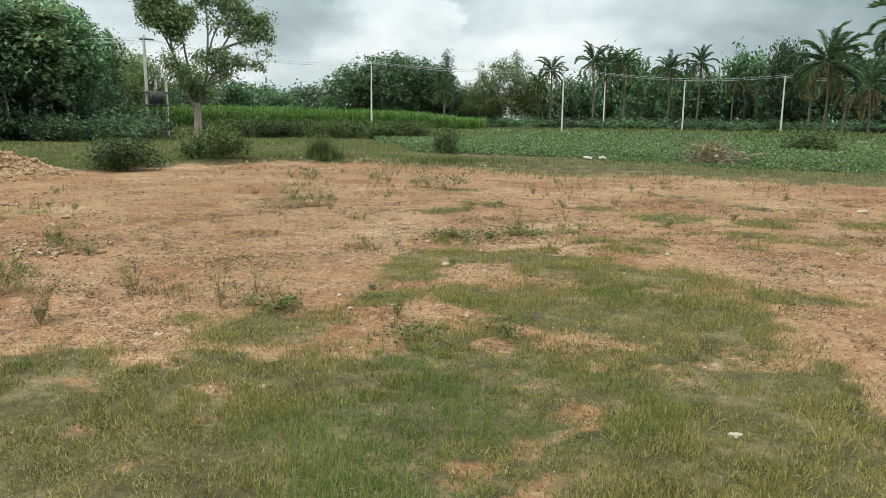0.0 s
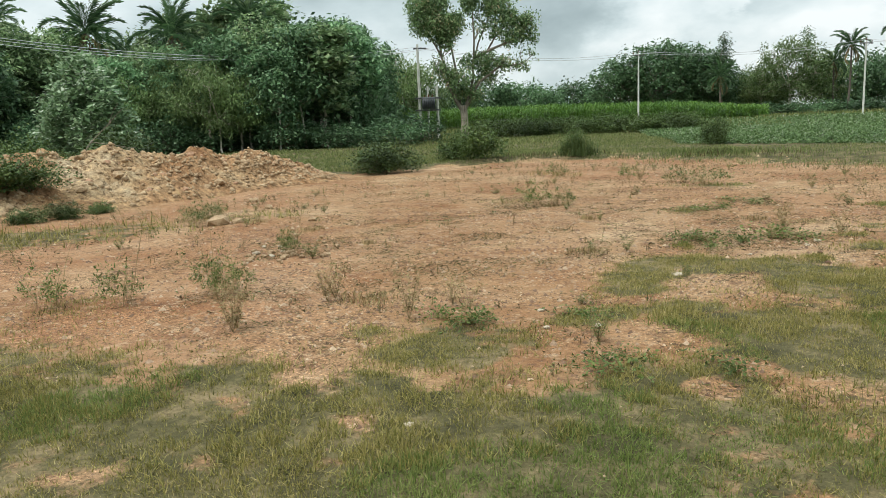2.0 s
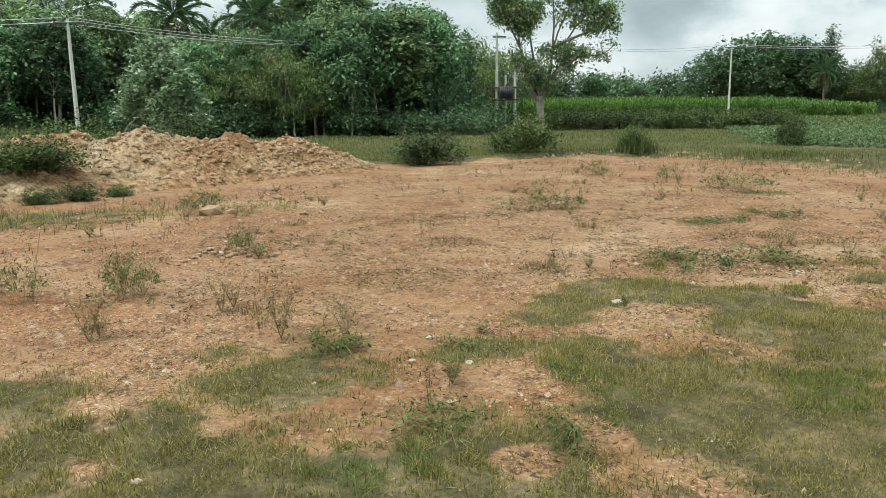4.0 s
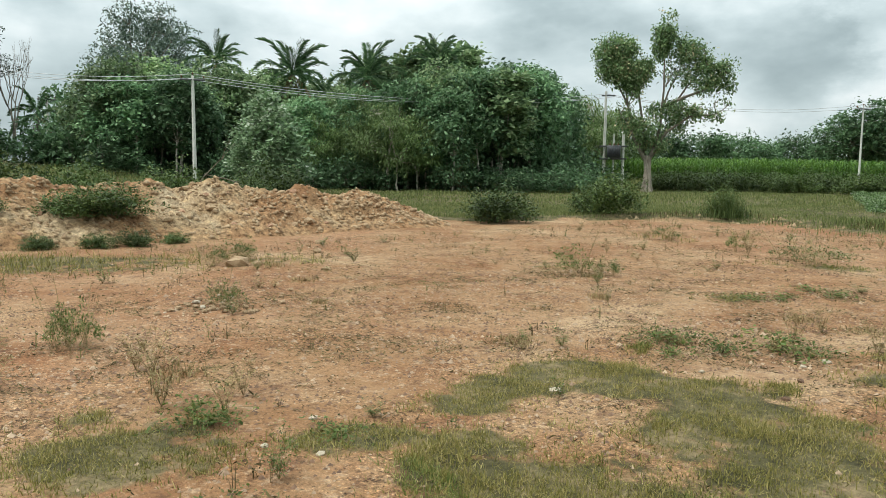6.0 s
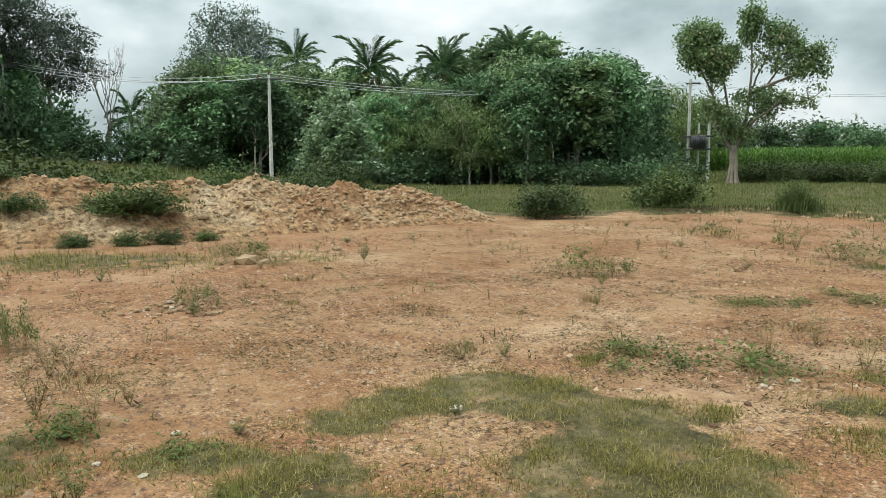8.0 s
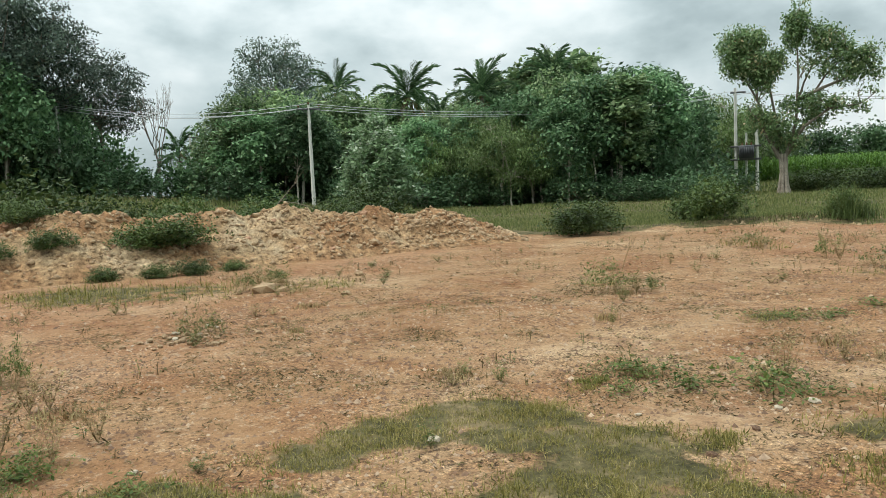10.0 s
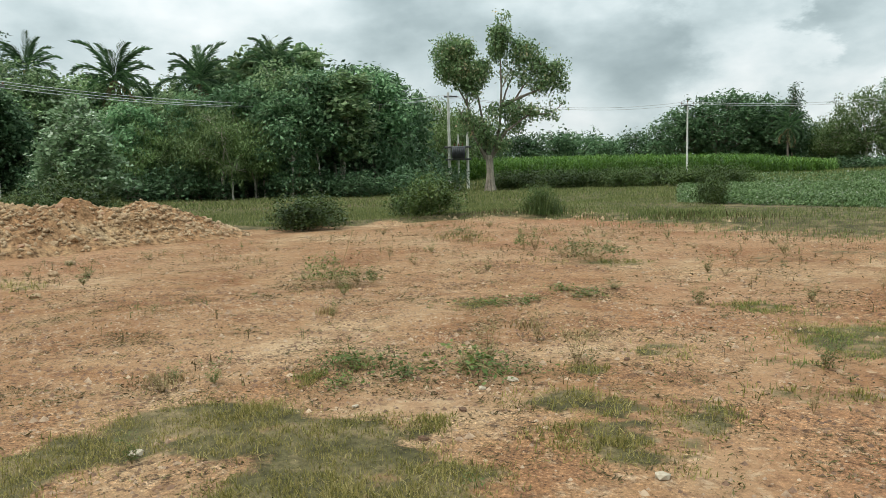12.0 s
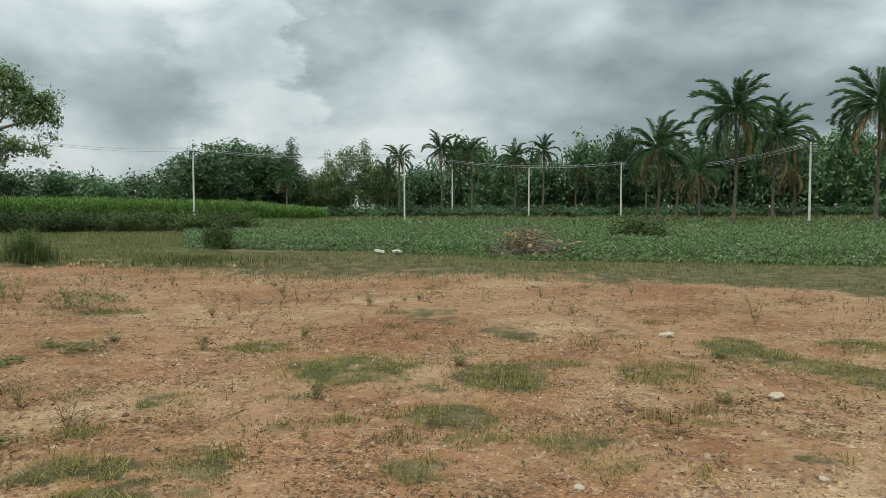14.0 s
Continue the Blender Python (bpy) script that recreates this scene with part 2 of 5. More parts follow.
M_GRASS = foliage("grass_blade", [(0.05, (0.075, 0.078, 0.019)), (0.3, (0.174, 0.163, 0.041)), (0.6, (0.288, 0.247, 0.072)), (0.85, (0.401, 0.324, 0.122)), (0.99, (0.523, 0.422, 0.208))], 0.22, 0.6, 0.05)
M_LUSH = foliage("lush_grass_blade", [(0.05, (0.081, 0.120, 0.027)), (0.5, (0.158, 0.200, 0.049)), (0.95, (0.265, 0.280, 0.088))], 0.3, 0.6, 0.05)
M_MEADOW = foliage("meadow_blade", [(0.05, (0.073, 0.098, 0.028)), (0.5, (0.152, 0.182, 0.058)), (0.95, (0.294, 0.301, 0.118))], 0.3, 0.6, 0.05)
M_DRY = foliage("dry_stalk", [(0.05, (0.161, 0.106, 0.051)), (0.5, (0.272, 0.200, 0.093)), (0.95, (0.421, 0.351, 0.164))], 0.15, 0.8, 0.2)
M_LITTER = foliage("dead_weed", [(0.05, (0.041, 0.029, 0.012)), (0.5, (0.091, 0.067, 0.025)), (0.85, (0.123, 0.113, 0.038)), (0.98, (0.231, 0.176, 0.082))], 0.1, 0.85, 0.05)
M_SHRUB = foliage("shrub_leaf", [(0.05, (0.030, 0.053, 0.013)), (0.5, (0.064, 0.101, 0.026)), (0.95, (0.125, 0.165, 0.051))], 0.2, 0.55, 0.3)
M_WEED = foliage("weed_leaf", [(0.05, (0.050, 0.079, 0.018)), (0.5, (0.100, 0.145, 0.035)), (0.95, (0.190, 0.222, 0.065))], 0.3, 0.55, 0.2)
M_MAIZE = foliage("maize_leaf", [(0.05, (0.033, 0.082, 0.012)), (0.5, (0.079, 0.170, 0.023)), (0.95, (0.168, 0.274, 0.054))], 0.35, 0.5, 0.05)
M_CROP = foliage("crop_leaf", [(0.05, (0.057, 0.099, 0.030)), (0.5, (0.118, 0.192, 0.065)), (0.82, (0.182, 0.261, 0.103)), (0.97, (0.413, 0.425, 0.348))], 0.3, 0.5, 0.05)
M_WHITE = plain("white_stone", (0.471, 0.477, 0.387), (0.471, 0.477, 0.387), 6.0, 0.6, 0.3)


# ---- shaping helpers ----
RNG = np.random.default_rng(7)
TABLE = np.random.default_rng(3).random((256, 256))


def wavy(x, y, cell):
    """Smooth value noise between 0 and 1 over the plan."""
    u, v = np.asarray(x, float) / cell + 100, np.asarray(y, float) / cell + 100
    i, j = np.floor(u).astype(int), np.floor(v).astype(int)
    a, b = u - i, v - j
    a, b = a * a * (3 - 2 * a), b * b * (3 - 2 * b)
    g = lambda p, q: TABLE[p % 256, q % 256]
    return (g(i, j) * (1 - a) + g(i + 1, j) * a) * (1 - b) + (g(i, j + 1) * (1 - a) + g(i + 1, j + 1) * a) * b


def mesh(name, verts, faces, mats=()):
    """A mesh from arrays: faces is a list of (count x 3 or count x 4) index arrays."""
    me = bpy.data.meshes.new(name)
    verts = np.asarray(verts, np.float32).reshape(-1, 3)
    faces = [np.asarray(f, np.int32) for f in (faces if isinstance(faces, list) else [faces]) if len(f)]
    me.vertices.add(len(verts))
    me.vertices.foreach_set("co", verts.ravel())
    loops = np.concatenate([f.ravel() for f in faces])
    sizes = np.concatenate([np.full(len(f), f.shape[1], np.int32) for f in faces])
    me.loops.add(len(loops))
    me.loops.foreach_set("vertex_index", loops)
    me.polygons.add(len(sizes))
    me.polygons.foreach_set("loop_start", np.concatenate([[0], np.cumsum(sizes)[:-1]]).astype(np.int32))
    me.update(calc_edges=True)
    for m in mats:
        me.materials.append(m)
    return me


def smooth(me):
    me.polygons.foreach_set("use_smooth", np.ones(len(me.polygons), bool))
    return me


def part(name, me, parent, label=""):
    ob = new(name, me)
    ob.parent = parent
    loose = name in ("stem", "foliage", "leaf_tuft", "seed_spray", "brushwood", "leaf_litter", "stone_litter")
    return tagged(ob, label, kind="stuff" if loose else "")


def thing(name, m, label, category, group="", me=None):
    ob = new(name, me)
    ob.matrix_basis = m
    return tagged(ob, label, category, group)


class Shape:
    """Collects tubes, leaves and lumps into one mesh."""

    def __init__(self):
        self.v, self.q, self.t, self.n = [], [], [], 0

    def add(self, v, quads=None, tris=None):
        if quads is not None and len(quads):
            self.q.append(np.asarray(quads) + self.n)
        if tris is not None and len(tris):
            self.t.append(np.asarray(tris) + self.n)
        self.v.append(np.asarray(v, float).reshape(-1, 3))
        self.n += len(self.v[-1])

    def tube(self, pts, radii, sides=6):
        pts, radii = np.asarray(pts, float), np.asarray(radii, float)
        along = np.gradient(pts, axis=0)
        along /= np.linalg.norm(along, axis=1)[:, None] + 1e-9
        ref = np.where(np.abs(along[:, 2:]) > 0.9, [[1.0, 0, 0]], [[0, 0, 1.0]])
        a = np.cross(along, ref)
        a /= np.linalg.norm(a, axis=1)[:, None] + 1e-9
        b = np.cross(along, a)
        th = np.linspace(0, 2 * np.pi, sides, endpoint=False)
        ring = a[:, None] * np.cos(th)[None, :, None] + b[:, None] * np.sin(th)[None, :, None]
        v = (pts[:, None] + ring * radii[:, None, None]).reshape(-1, 3)
        k = np.arange(len(pts) - 1)[:, None] * sides
        s = np.arange(sides)[None]
        nx = (s + 1) % sides
        q = np.stack([k + s, k + nx, k + sides + nx, k + sides + s], -1).reshape(-1, 4)
        self.add(v, q)

    def box(self, x0, y0, z0, x1, y1, z1, c=0.0):
        bm = bmesh.new()
        bmesh.ops.create_cube(bm, size=1.0)
        for w in bm.verts:
            w.co = ((x0 + x1) / 2 + w.co.x * (x1 - x0), (y0 + y1) / 2 + w.co.y * (y1 - y0), (z0 + z1) / 2 + w.co.z * (z1 - z0))
        if c:
            bmesh.ops.bevel(bm, geom=bm.edges[:], offset=c, segments=1, affect="EDGES")
        bmesh.ops.triangulate(bm, faces=bm.faces[:])
        self.add([w.co[:] for w in bm.verts], None, [[w.index for w in f.verts] for f in bm.faces])
        bm.free()

    def leaves(self, p, size, rng, droop=0.3, slim=0.45, spread=1.0):
        """Pointed leaves folded along the rib, at points p, turned at random."""
        p = np.asarray(p, float)
        n = len(p)
        if n == 0:
            return
        th, up = rng.random(n) * 2 * np.pi, rng.normal(-droop, 0.5 * spread, n)
        d = np.stack([np.cos(th) * np.cos(up), np.sin(th) * np.cos(up), np.sin(up)], -1)
        w = np.cross(d, rng.normal(0, 0.42, (n, 3)) + np.array([0, 0, 1.0]))
        w /= np.linalg.norm(w, axis=1)[:, None] + 1e-9
        nn = np.cross(d, w)
        L = size * (0.6 + 0.8 * rng.random(n))[:, None]
        mid = p + d * L * 0.45
        v = np.stack([p, mid + w * L * slim * 0.5 + nn * L * 0.08, p + d * L, mid - w * L * slim * 0.5 + nn * L * 0.08], 1).reshape(-1, 3)
        self.add(v, np.arange(4 * n).reshape(n, 4))

    def slivers(self, p, height, width, rng, lean=0.5):
        """Short blades, one triangle each."""
        n = len(p)
        th, ph = rng.random(n) * 2 * np.pi, rng.random(n) * 2 * np.pi
        h = (height * (0.45 + 0.75 * rng.random(n)))[:, None]
        k = np.minimum(np.abs(rng.normal(0, lean, n)), 2.2)[:, None]
        side = np.stack([np.cos(ph), np.sin(ph), np.zeros(n)], -1) * width
        tip = p + np.stack([np.cos(th), np.sin(th), np.zeros(n)], -1) * h * k + np.array([[0, 0, 1.0]]) * h / np.sqrt(1 + k * k)
        self.add(np.stack([p - side, p + side, tip], 1).reshape(-1, 3), None, np.arange(3 * n).reshape(n, 3))

    def blades(self, p, height, width, rng, lean=0.5):
        """Single tapering blades rooted at p."""
        n = len(p)
        th = rng.random(n) * 2 * np.pi
        h = (height * (0.45 + 0.75 * rng.random(n)))[:, None]
        out = np.stack([np.cos(th), np.sin(th), np.zeros(n)], -1)
        side = np.stack([-np.sin(th + 0.6), np.cos(th + 0.6), np.zeros(n)], -1) * width
        k = (np.abs(rng.normal(0, lean, n)))[:, None]
        tip = p + out * h * k + np.array([[0, 0, 1.0]]) * h / np.sqrt(1 + 0.6 * k * k)
        mid = p + out * h * k * 0.3 + np.array([[0, 0, 1.0]]) * h * 0.55
        v = np.stack([p - side, p + side, mid + side * 0.8, tip, mid - side * 0.8], 1).reshape(-1, 3)
        k5 = np.arange(n)[:, None] * 5
        self.add(v, k5 + np.array([[0, 1, 2, 4]]), k5 + np.array([[4, 2, 3]]))

    def mesh(self, name, mat, soft=False):
        faces = [np.concatenate(f) for f in (self.q, self.t) if f]
        me = mesh(name, np.concatenate(self.v), faces, [mat])
        return smooth(me) if soft else me


def smoothstep(a, b, x):
    t = np.clip((np.asarray(x, float) - a) / (b - a), 0, 1)
    return t * t * (3 - 2 * t)


# ---- the lie of the land ----
EYE = (1.2, 4.2)          # middle of the walk; bearings below are seen from here


def lie(x, y):
    """Height of the ground: level plot, the western wood a little higher, far fields slightly raised."""
    x, y = np.asarray(x, float), np.asarray(y, float)
    d = np.hypot(x - EYE[0], y - EYE[1])
    az = np.degrees(np.arctan2(x - EYE[0], y - EYE[1]))
    az = np.where(az > 120, az - 360, az)
    west = np.interp(az, [-180, -120, -91, -84, -76, -66, -58], [0.5, 1.6, 2.0, 1.5, 0.8, 0.15, 0.0])
    z = west * smoothstep(20, 58, d) + 0.5 * smoothstep(58, 90, d)
    z = z + (wavy(x, y, 1.1) - 0.5) * 0.035 + (wavy(x, y, 0.35) - 0.5) * 0.014 * smoothstep(40, 15, d)
    rim = smoothstep(0, 1.2, y - far_edge(x)) * smoothstep(-18, -14, x) * smoothstep(2, -4, x)
    return z + 0.16 * rim * smoothstep(60, 30, d)


def far_edge(x):
    """Where the bare plot ends to the north."""
    return np.interp(x, [-40, -17, -15, -14.3, -12, -9.3, -5, -1.5, 2.3, 4.9, 7.5, 12, 30],
                     [10, 15, 19, 21.4, 22.5, 22.8, 21.6, 22, 22, 19.8, 18, 16, 12])


# grass patches on the plot: centre, half widths, thickness
TURF_ARC = [(-2.61, 5.38, .45, .25, 1, 51), (-2.87, 5.8, .29, .25, 1, 50), (-2.94, 6.39, .4, .3, 1, 50), (-2.37, 6.26, .29, .23, 1, 50), (-1.74, 6.52, .45, .27, 1, 51), (-2.06, 5.57, .2, .14, .6, 51), (-1.64, 7.14, .15, .14, .7, 51), (-1.15, 6.71, .29, .14, .8, 51),
            (-1.47, 7.99, .15, .19, .9, 50), (-1.13, 8.12, .22, .21, .9, 50), (-.77, 7.71, .35, .28, 1, 51), (-1.47, 9.64, .13, .34, .7, 48), (-1.67, 8.83, .2, .15, .8, 49)]
TURF_MID = [(-1.28, 8.09, .39, .22, 1, 21), (-.62, 8.32, .21, .29, 1, 21), (-1.65, 7.18, .14, .19, .8, 22), (-1.42, 9.7, .21, .34, .6, 20), (-.32, 11.06, .58, .57, .9, 20), (.21, 10.55, .16, .21, .6, 20), (.64, 10.3, .15, .19, .7, 20), (1.09, 10.8, .31, .52, .9, 20),
            (1.55, 11.31, .35, .18, .6, 20), (.77, 9.53, .37, .35, .9, 21), (.95, 9.03, .27, .2, .6, 21), (.7, 8.37, .21, .2, .8, 21), (-.39, 9.04, .27, .17, .6, 21), (-.06, 9.27, .12, .14, .6, 21)]
TURF_NORTH = [(-.53, 9.87, .18, .18, .6, 20), (.02, 14.67, .4, .9, .7, 17), (1.15, 12.94, .25, .46, .6, 19), (-1.57, 12.01, .34, .27, .6, 19), (-2.78, 16.22, .43, .62, .6, 16), (-1.86, 17.39, .79, .7, .6, 15), (-3.07, 7.36, .13, .16, .8, 21), (-4.05, 10.41, .25, .3, .6, 19)]
TURF_EAST = [(3.68, 12.29, .38, .84, .8, 6), (4.19, 11.24, .4, .66, .9, 6), (2.51, 11.1, .41, .43, .7, 6), (1.13, 13.24, .31, .42, .6, 6), (1.61, 9.03, .22, .24, .6, 6), (2.96, 8.73, .13, .11, .7, 6), (2.54, 9.61, .18, .11, .5, 6), (2.16, 8.46, .09, .09, .6, 6),
             (1.75, 8.61, .16, .2, .6, 6), (2.42, 13.37, .24, .43, .5, 6), (4.94, 12.76, .3, .49, .7, 6), (4.44, 15.98, .3, .72, .5, 5), (6.5, 13.0, 1.4, .9, .6, 0)]
TURF_WEST = [(-2.63, 4.31, .32, .23, 1, 59), (-3.46, 3.69, .19, .2, .7, 59), (-11.58, 4.88, 1.71, 1.0, .85, 58), (-10.3, 7.4, .7, .5, .6, 58), (-4.3, 1.2, 2.2, .9, .7, 0), (-6.6, 2.6, .6, .3, .4, 0), (-7.4, 10.8, .45, .3, .5, 0), (-5.0, 14.4, .9, .4, .6, 30), (-9.3, 16.4, .7, .35, .45, 0)]
TURF_NEAR = [(-3.13, 3.29, .5, .36, 1, 48), (-3.73, 3.14, .1, .15, .7, 47), (-2.81, 6.43, .5, .3, 1, 46), (-2.9, 5.68, .26, .28, 1, 47), (-1.91, 6.73, .43, .29, 1, 47), (-1.56, 6.09, .37, .32, .8, 47), (-1.98, 4.62, .29, .38, .8, 48), (-3.72, 3.3, .17, .13, .9, 31), (-1.45, 3.49, .15, .11, .7, 32),
             (-1.97, 3.37, .16, .1, .8, 32), (-4.04, 2.09, .41, .34, .8, 32), (-3.11, 2.38, .24, .28, 1, 32), (-.9, 4.6, .8, .8, 1, 31), (-1.35, 6.2, .6, .5, .9, 28), (-.5, 5.9, .7, .5, .9, 28), (-.3, 4.5, .7, .9, 1, 10), (.7, 5.5, .55, .25, .8, 10)]
BARE = [(-2.25, 5.68, .42, .34, .85, 58), (-1.44, 3.29, .18, .14, .8, 32), (-1.36, 3.8, .17, .19, .8, 32), (-2.24, 3.8, .36, .31, .6, 31), (-2.73, 1.95, .11, .17, .7, 33)]


def cover(x, y):
    """How thickly grass stands, 0 to 1."""
    x, y = np.asarray(x, float), np.asarray(y, float)
    u = x + (wavy(x, y, 0.7) - 0.5) * 0.7 + (wavy(x, y, 0.2) - 0.5) * 0.5
    v = y + (wavy(x + 50, y, 0.7) - 0.5) * 0.6 + (wavy(x + 50, y, 0.2) - 0.5) * 0.45
    lawn = np.interp(u, [-9, -5.5, -4.4, -3.4, -2.8, -1.5, 0.3, 1.2, 5], [-.8, 1.0, 1.9, 2.35, 2.9, 3.5, 3.9, 3.0, 1.5])
    c = smoothstep(0.5, -0.5, v - lawn)
    p, q = x + (u - x) * 0.28, y + (v - y) * 0.28

    def inside(cx, cy, rx, ry, turn, rim0, rim1):
        """The points near one patch, and how far inside it they lie."""
        near = (np.abs(p - cx) < 1.6 * max(rx, ry)) & (np.abs(q - cy) < 1.6 * max(rx, ry))
        dx, dy = p[near] - cx, q[near] - cy
        ca, sa = math.cos(radians(turn)), math.sin(radians(turn))
        return near, smoothstep(rim0, rim1, np.hypot((dx * ca + dy * sa) / rx, (dy * ca - dx * sa) / ry))

    c = np.array(c)
    for cx, cy, rx, ry, k, turn in TURF_ARC + TURF_MID + TURF_NORTH + TURF_EAST + TURF_WEST + TURF_NEAR:
        near, f = inside(cx, cy, rx * 1.12, ry * 1.12, turn, 1.5, 0.5)
        c[near] = np.maximum(c[near], k * f)
    for cx, cy, rx, ry, k, turn in BARE:
        near, f = inside(cx, cy, rx, ry, turn, 1.25, 0.7)
        c[near] = c[near] * (1 - k * f)
    north = v - far_edge(u)
    fringe = 0.62 * smoothstep(-5, 0, north) * smoothstep(-10, -5, u) * (0.4 + wavy(x, y, 1.6)) * smoothstep(14, 4, u)
    c = np.maximum(c, np.maximum(fringe, smoothstep(-0.5, 0.5, north)))
    c = np.maximum(c, smoothstep(-17.5, -19.5, u))
    holes = 0.02 + 0.6 * wavy(x, y, 0.11) + 0.55 * wavy(x, y, 0.26) + 0.5 * wavy(x, y, 0.9)
    return np.clip(c * np.where(north > 0.5, 1.0, holes), 0, 1)


def build_ground():
    def axis(lo, hi, step, far):
        core = np.arange(lo, hi + step / 2, step)
        out, s = [], step
        p = hi
        while p < far:
            s *= 1.16
            p += s
            out.append(p)
        left, s, p = [], step, lo
        while p > -far:
            s *= 1.16
            p -= s
            left.append(p)
        return np.concatenate([left[::-1], core, out])
    xs, ys = axis(-14, 5, 0.075, 2500), axis(0.3, 13, 0.075, 2500)
    X, Y = np.meshgrid(xs, ys)
    Z = lie(X, Y)
    C = cover(X, Y)
    Z = Z + C * 0.01
    nx, ny = len(xs), len(ys)
    i = np.arange(nx - 1)[None] + np.arange(ny - 1)[:, None] * nx
    q = np.stack([i, i + 1, i + nx + 1, i + nx], -1).reshape(-1, 4)
    me = smooth(mesh("ground", np.stack([X, Y, Z], -1), q, [M_GROUND]))
    at = me.attributes.new("cover", "FLOAT", "POINT")
    at.data.foreach_set("value", C.ravel().astype(np.float32))
    tagged(new("ground", me), "bare reddish clay plot with patchy turf and fields beyond", "ground", kind="structure")


build_ground()


def spot(az, d):
    """A place on the ground at a bearing (degrees east of north) and distance from the middle of the walk."""
    x, y = EYE[0] + d * math.sin(radians(az)), EYE[1] + d * math.cos(radians(az))
    return x, y, float(lie(x, y))


def scatter(n, x0, y0, x1, y1, weight, rng):
    """Points on the ground, thinned by weight(x, y)."""
    x, y = rng.uniform(x0, x1, n), rng.uniform(y0, y1, n)
    keep = rng.random(n) < weight(x, y)
    x, y = x[keep], y[keep]
    return np.stack([x, y, lie(x, y)], -1)


# ---- heap of dug earth along the western edge ----
def heap_height(x, y):
    ridge = np.interp(y, [-6, -3, 0, 2.5, 5, 7, 9.5, 12, 13.4, 14.4, 15.3], [.5, .9, 1.15, 1.2, 1.2, 1.08, 1.04, .9, .72, .5, 0])
    ridge = ridge + (wavy(x * 0 + 3, y, 1.3) - 0.5) * 0.14 * (ridge > 0.05)
    cx = -16.9 + (wavy(x * 0 + 9, y, 2.5) - 0.5) * 0.9
    s = (x - cx)
    reach = np.interp(y, [0, 7, 12], [3.0, 2.7, 2.0])
    prof = np.where(s > 0, np.clip(1 - (s / reach), 0, 1) ** 1.05, np.clip(1 + s / 2.4, 0, 1) ** 0.9)
    h = ridge * prof
    rough = (wavy(x, y, 0.8) - 0.5) * 0.32 + (wavy(x, y, 0.3) - 0.5) * 0.15 + (wavy(x, y, 0.13) - 0.5) * 0.13 + (wavy(x, y, 0.06) - 0.5) * 0.09
    return h + rough * np.clip(h * 2.5, 0, 1) - 0.10 * (1 - np.clip(h * 6, 0, 1))


def build_heap():
    xs, ys = np.arange(-19.6, -12.8, 0.05), np.arange(-6, 17.2, 0.06)
    X, Y = np.meshgrid(xs, ys)
    Z = lie(X, Y) + heap_height(X, Y)
    nx, ny = len(xs), len(ys)
    i = np.arange(nx - 1)[None] + np.arange(ny - 1)[:, None] * nx
    q = np.stack([i, i + 1, i + nx + 1, i + nx], -1).reshape(-1, 4)
    base = thing("spoil_heap", pose(-16, 6, 0), "long heap of dug reddish clay strewn with broken stones", "earth heap")
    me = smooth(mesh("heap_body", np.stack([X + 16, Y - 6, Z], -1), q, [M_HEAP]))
    part("heap_body", me, base)
    return base


def lump(name, rng, mat, flat=0.65, fine=1):
    """An angular broken stone about one metre across."""
    bm = bmesh.new()
    bmesh.ops.create_icosphere(bm, subdivisions=fine, radius=0.5)
    for v in bm.verts:
        v.co = Vector((v.co.x * rng.uniform(0.75, 1.25), v.co.y * rng.uniform(0.6, 1.1), v.co.z * rng.uniform(0.7, 1.1) * flat))
    me = bpy.data.meshes.new(name)
    bm.to_mesh(me)
    bm.free()
    me.materials.append(mat)
    return me


heap = build_heap()
ROCKS = [lump("broken_stone", RNG, M_ROCK) for _ in range(6)]
LUMPS = [lump("clay_lump", RNG, M_RED_ROCK, 0.7) for _ in range(4)]


def rock_heap():
    rng = np.random.default_rng(11)
    for k in range(300):
        y = rng.uniform(-1.5, 15.8)
        x = -16.6 + rng.triangular(-1.2, 0.6, 3.0)
        h = float(heap_height(np.array(x), np.array(y)))
        if h < 0.05:
            continue
        s = 0.07 + 0.26 * rng.random() ** 3.0
        ob = part("stone", (LUMPS if rng.random() < 0.35 else ROCKS)[rng.integers(4)], heap)
        ob.matrix_basis = pose(x + 16, y - 6, float(lie(x, y)) + h - s * 0.02, *rng.uniform(-25, 25, 2), rng.uniform(0, 360)) @ Matrix.Scale(s, 4)


rock_heap()


def rubble(n, weight, box, sizes, mat, name, label, sink=0.15, seed=5):
    """Loose small stones, joined."""
    rng = np.random.default_rng(seed)
    p = scatter(n, *box, weight, rng)
    m = len(p)
    base = np.array([[1, 0, 0], [0.3, .9, 0], [-.8, .5, 0], [-.7, -.6, 0], [.4, -.85, 0], [0.1, 0, .8]], float)
    v = np.repeat(base[None], m, 0) * rng.uniform(0.6, 1.25, (m, 6, 3))
    th = rng.random(m) * 6.283
    c, s = np.cos(th)[:, None], np.sin(th)[:, None]
    v = np.stack([v[..., 0] * c - v[..., 1] * s, v[..., 0] * s + v[..., 1] * c, v[..., 2]], -1)
    size = (sizes[0] + (sizes[1] - sizes[0]) * rng.random(m) ** 3)[:, None, None]
    v = v * size + p[:, None]
    v[..., 2] -= (size * sink)[..., 0]
    tri = np.array([[0, 1, 5], [1, 2, 5], [2, 3, 5], [3, 4, 5], [4, 0, 5]])
    f = (np.arange(m)[:, None, None] * 6 + tri[None]).reshape(-1, 3)
    tagged(new(name, mesh(name, v.reshape(-1, 3), f, [mat])), label, "gravel", kind="stuff")


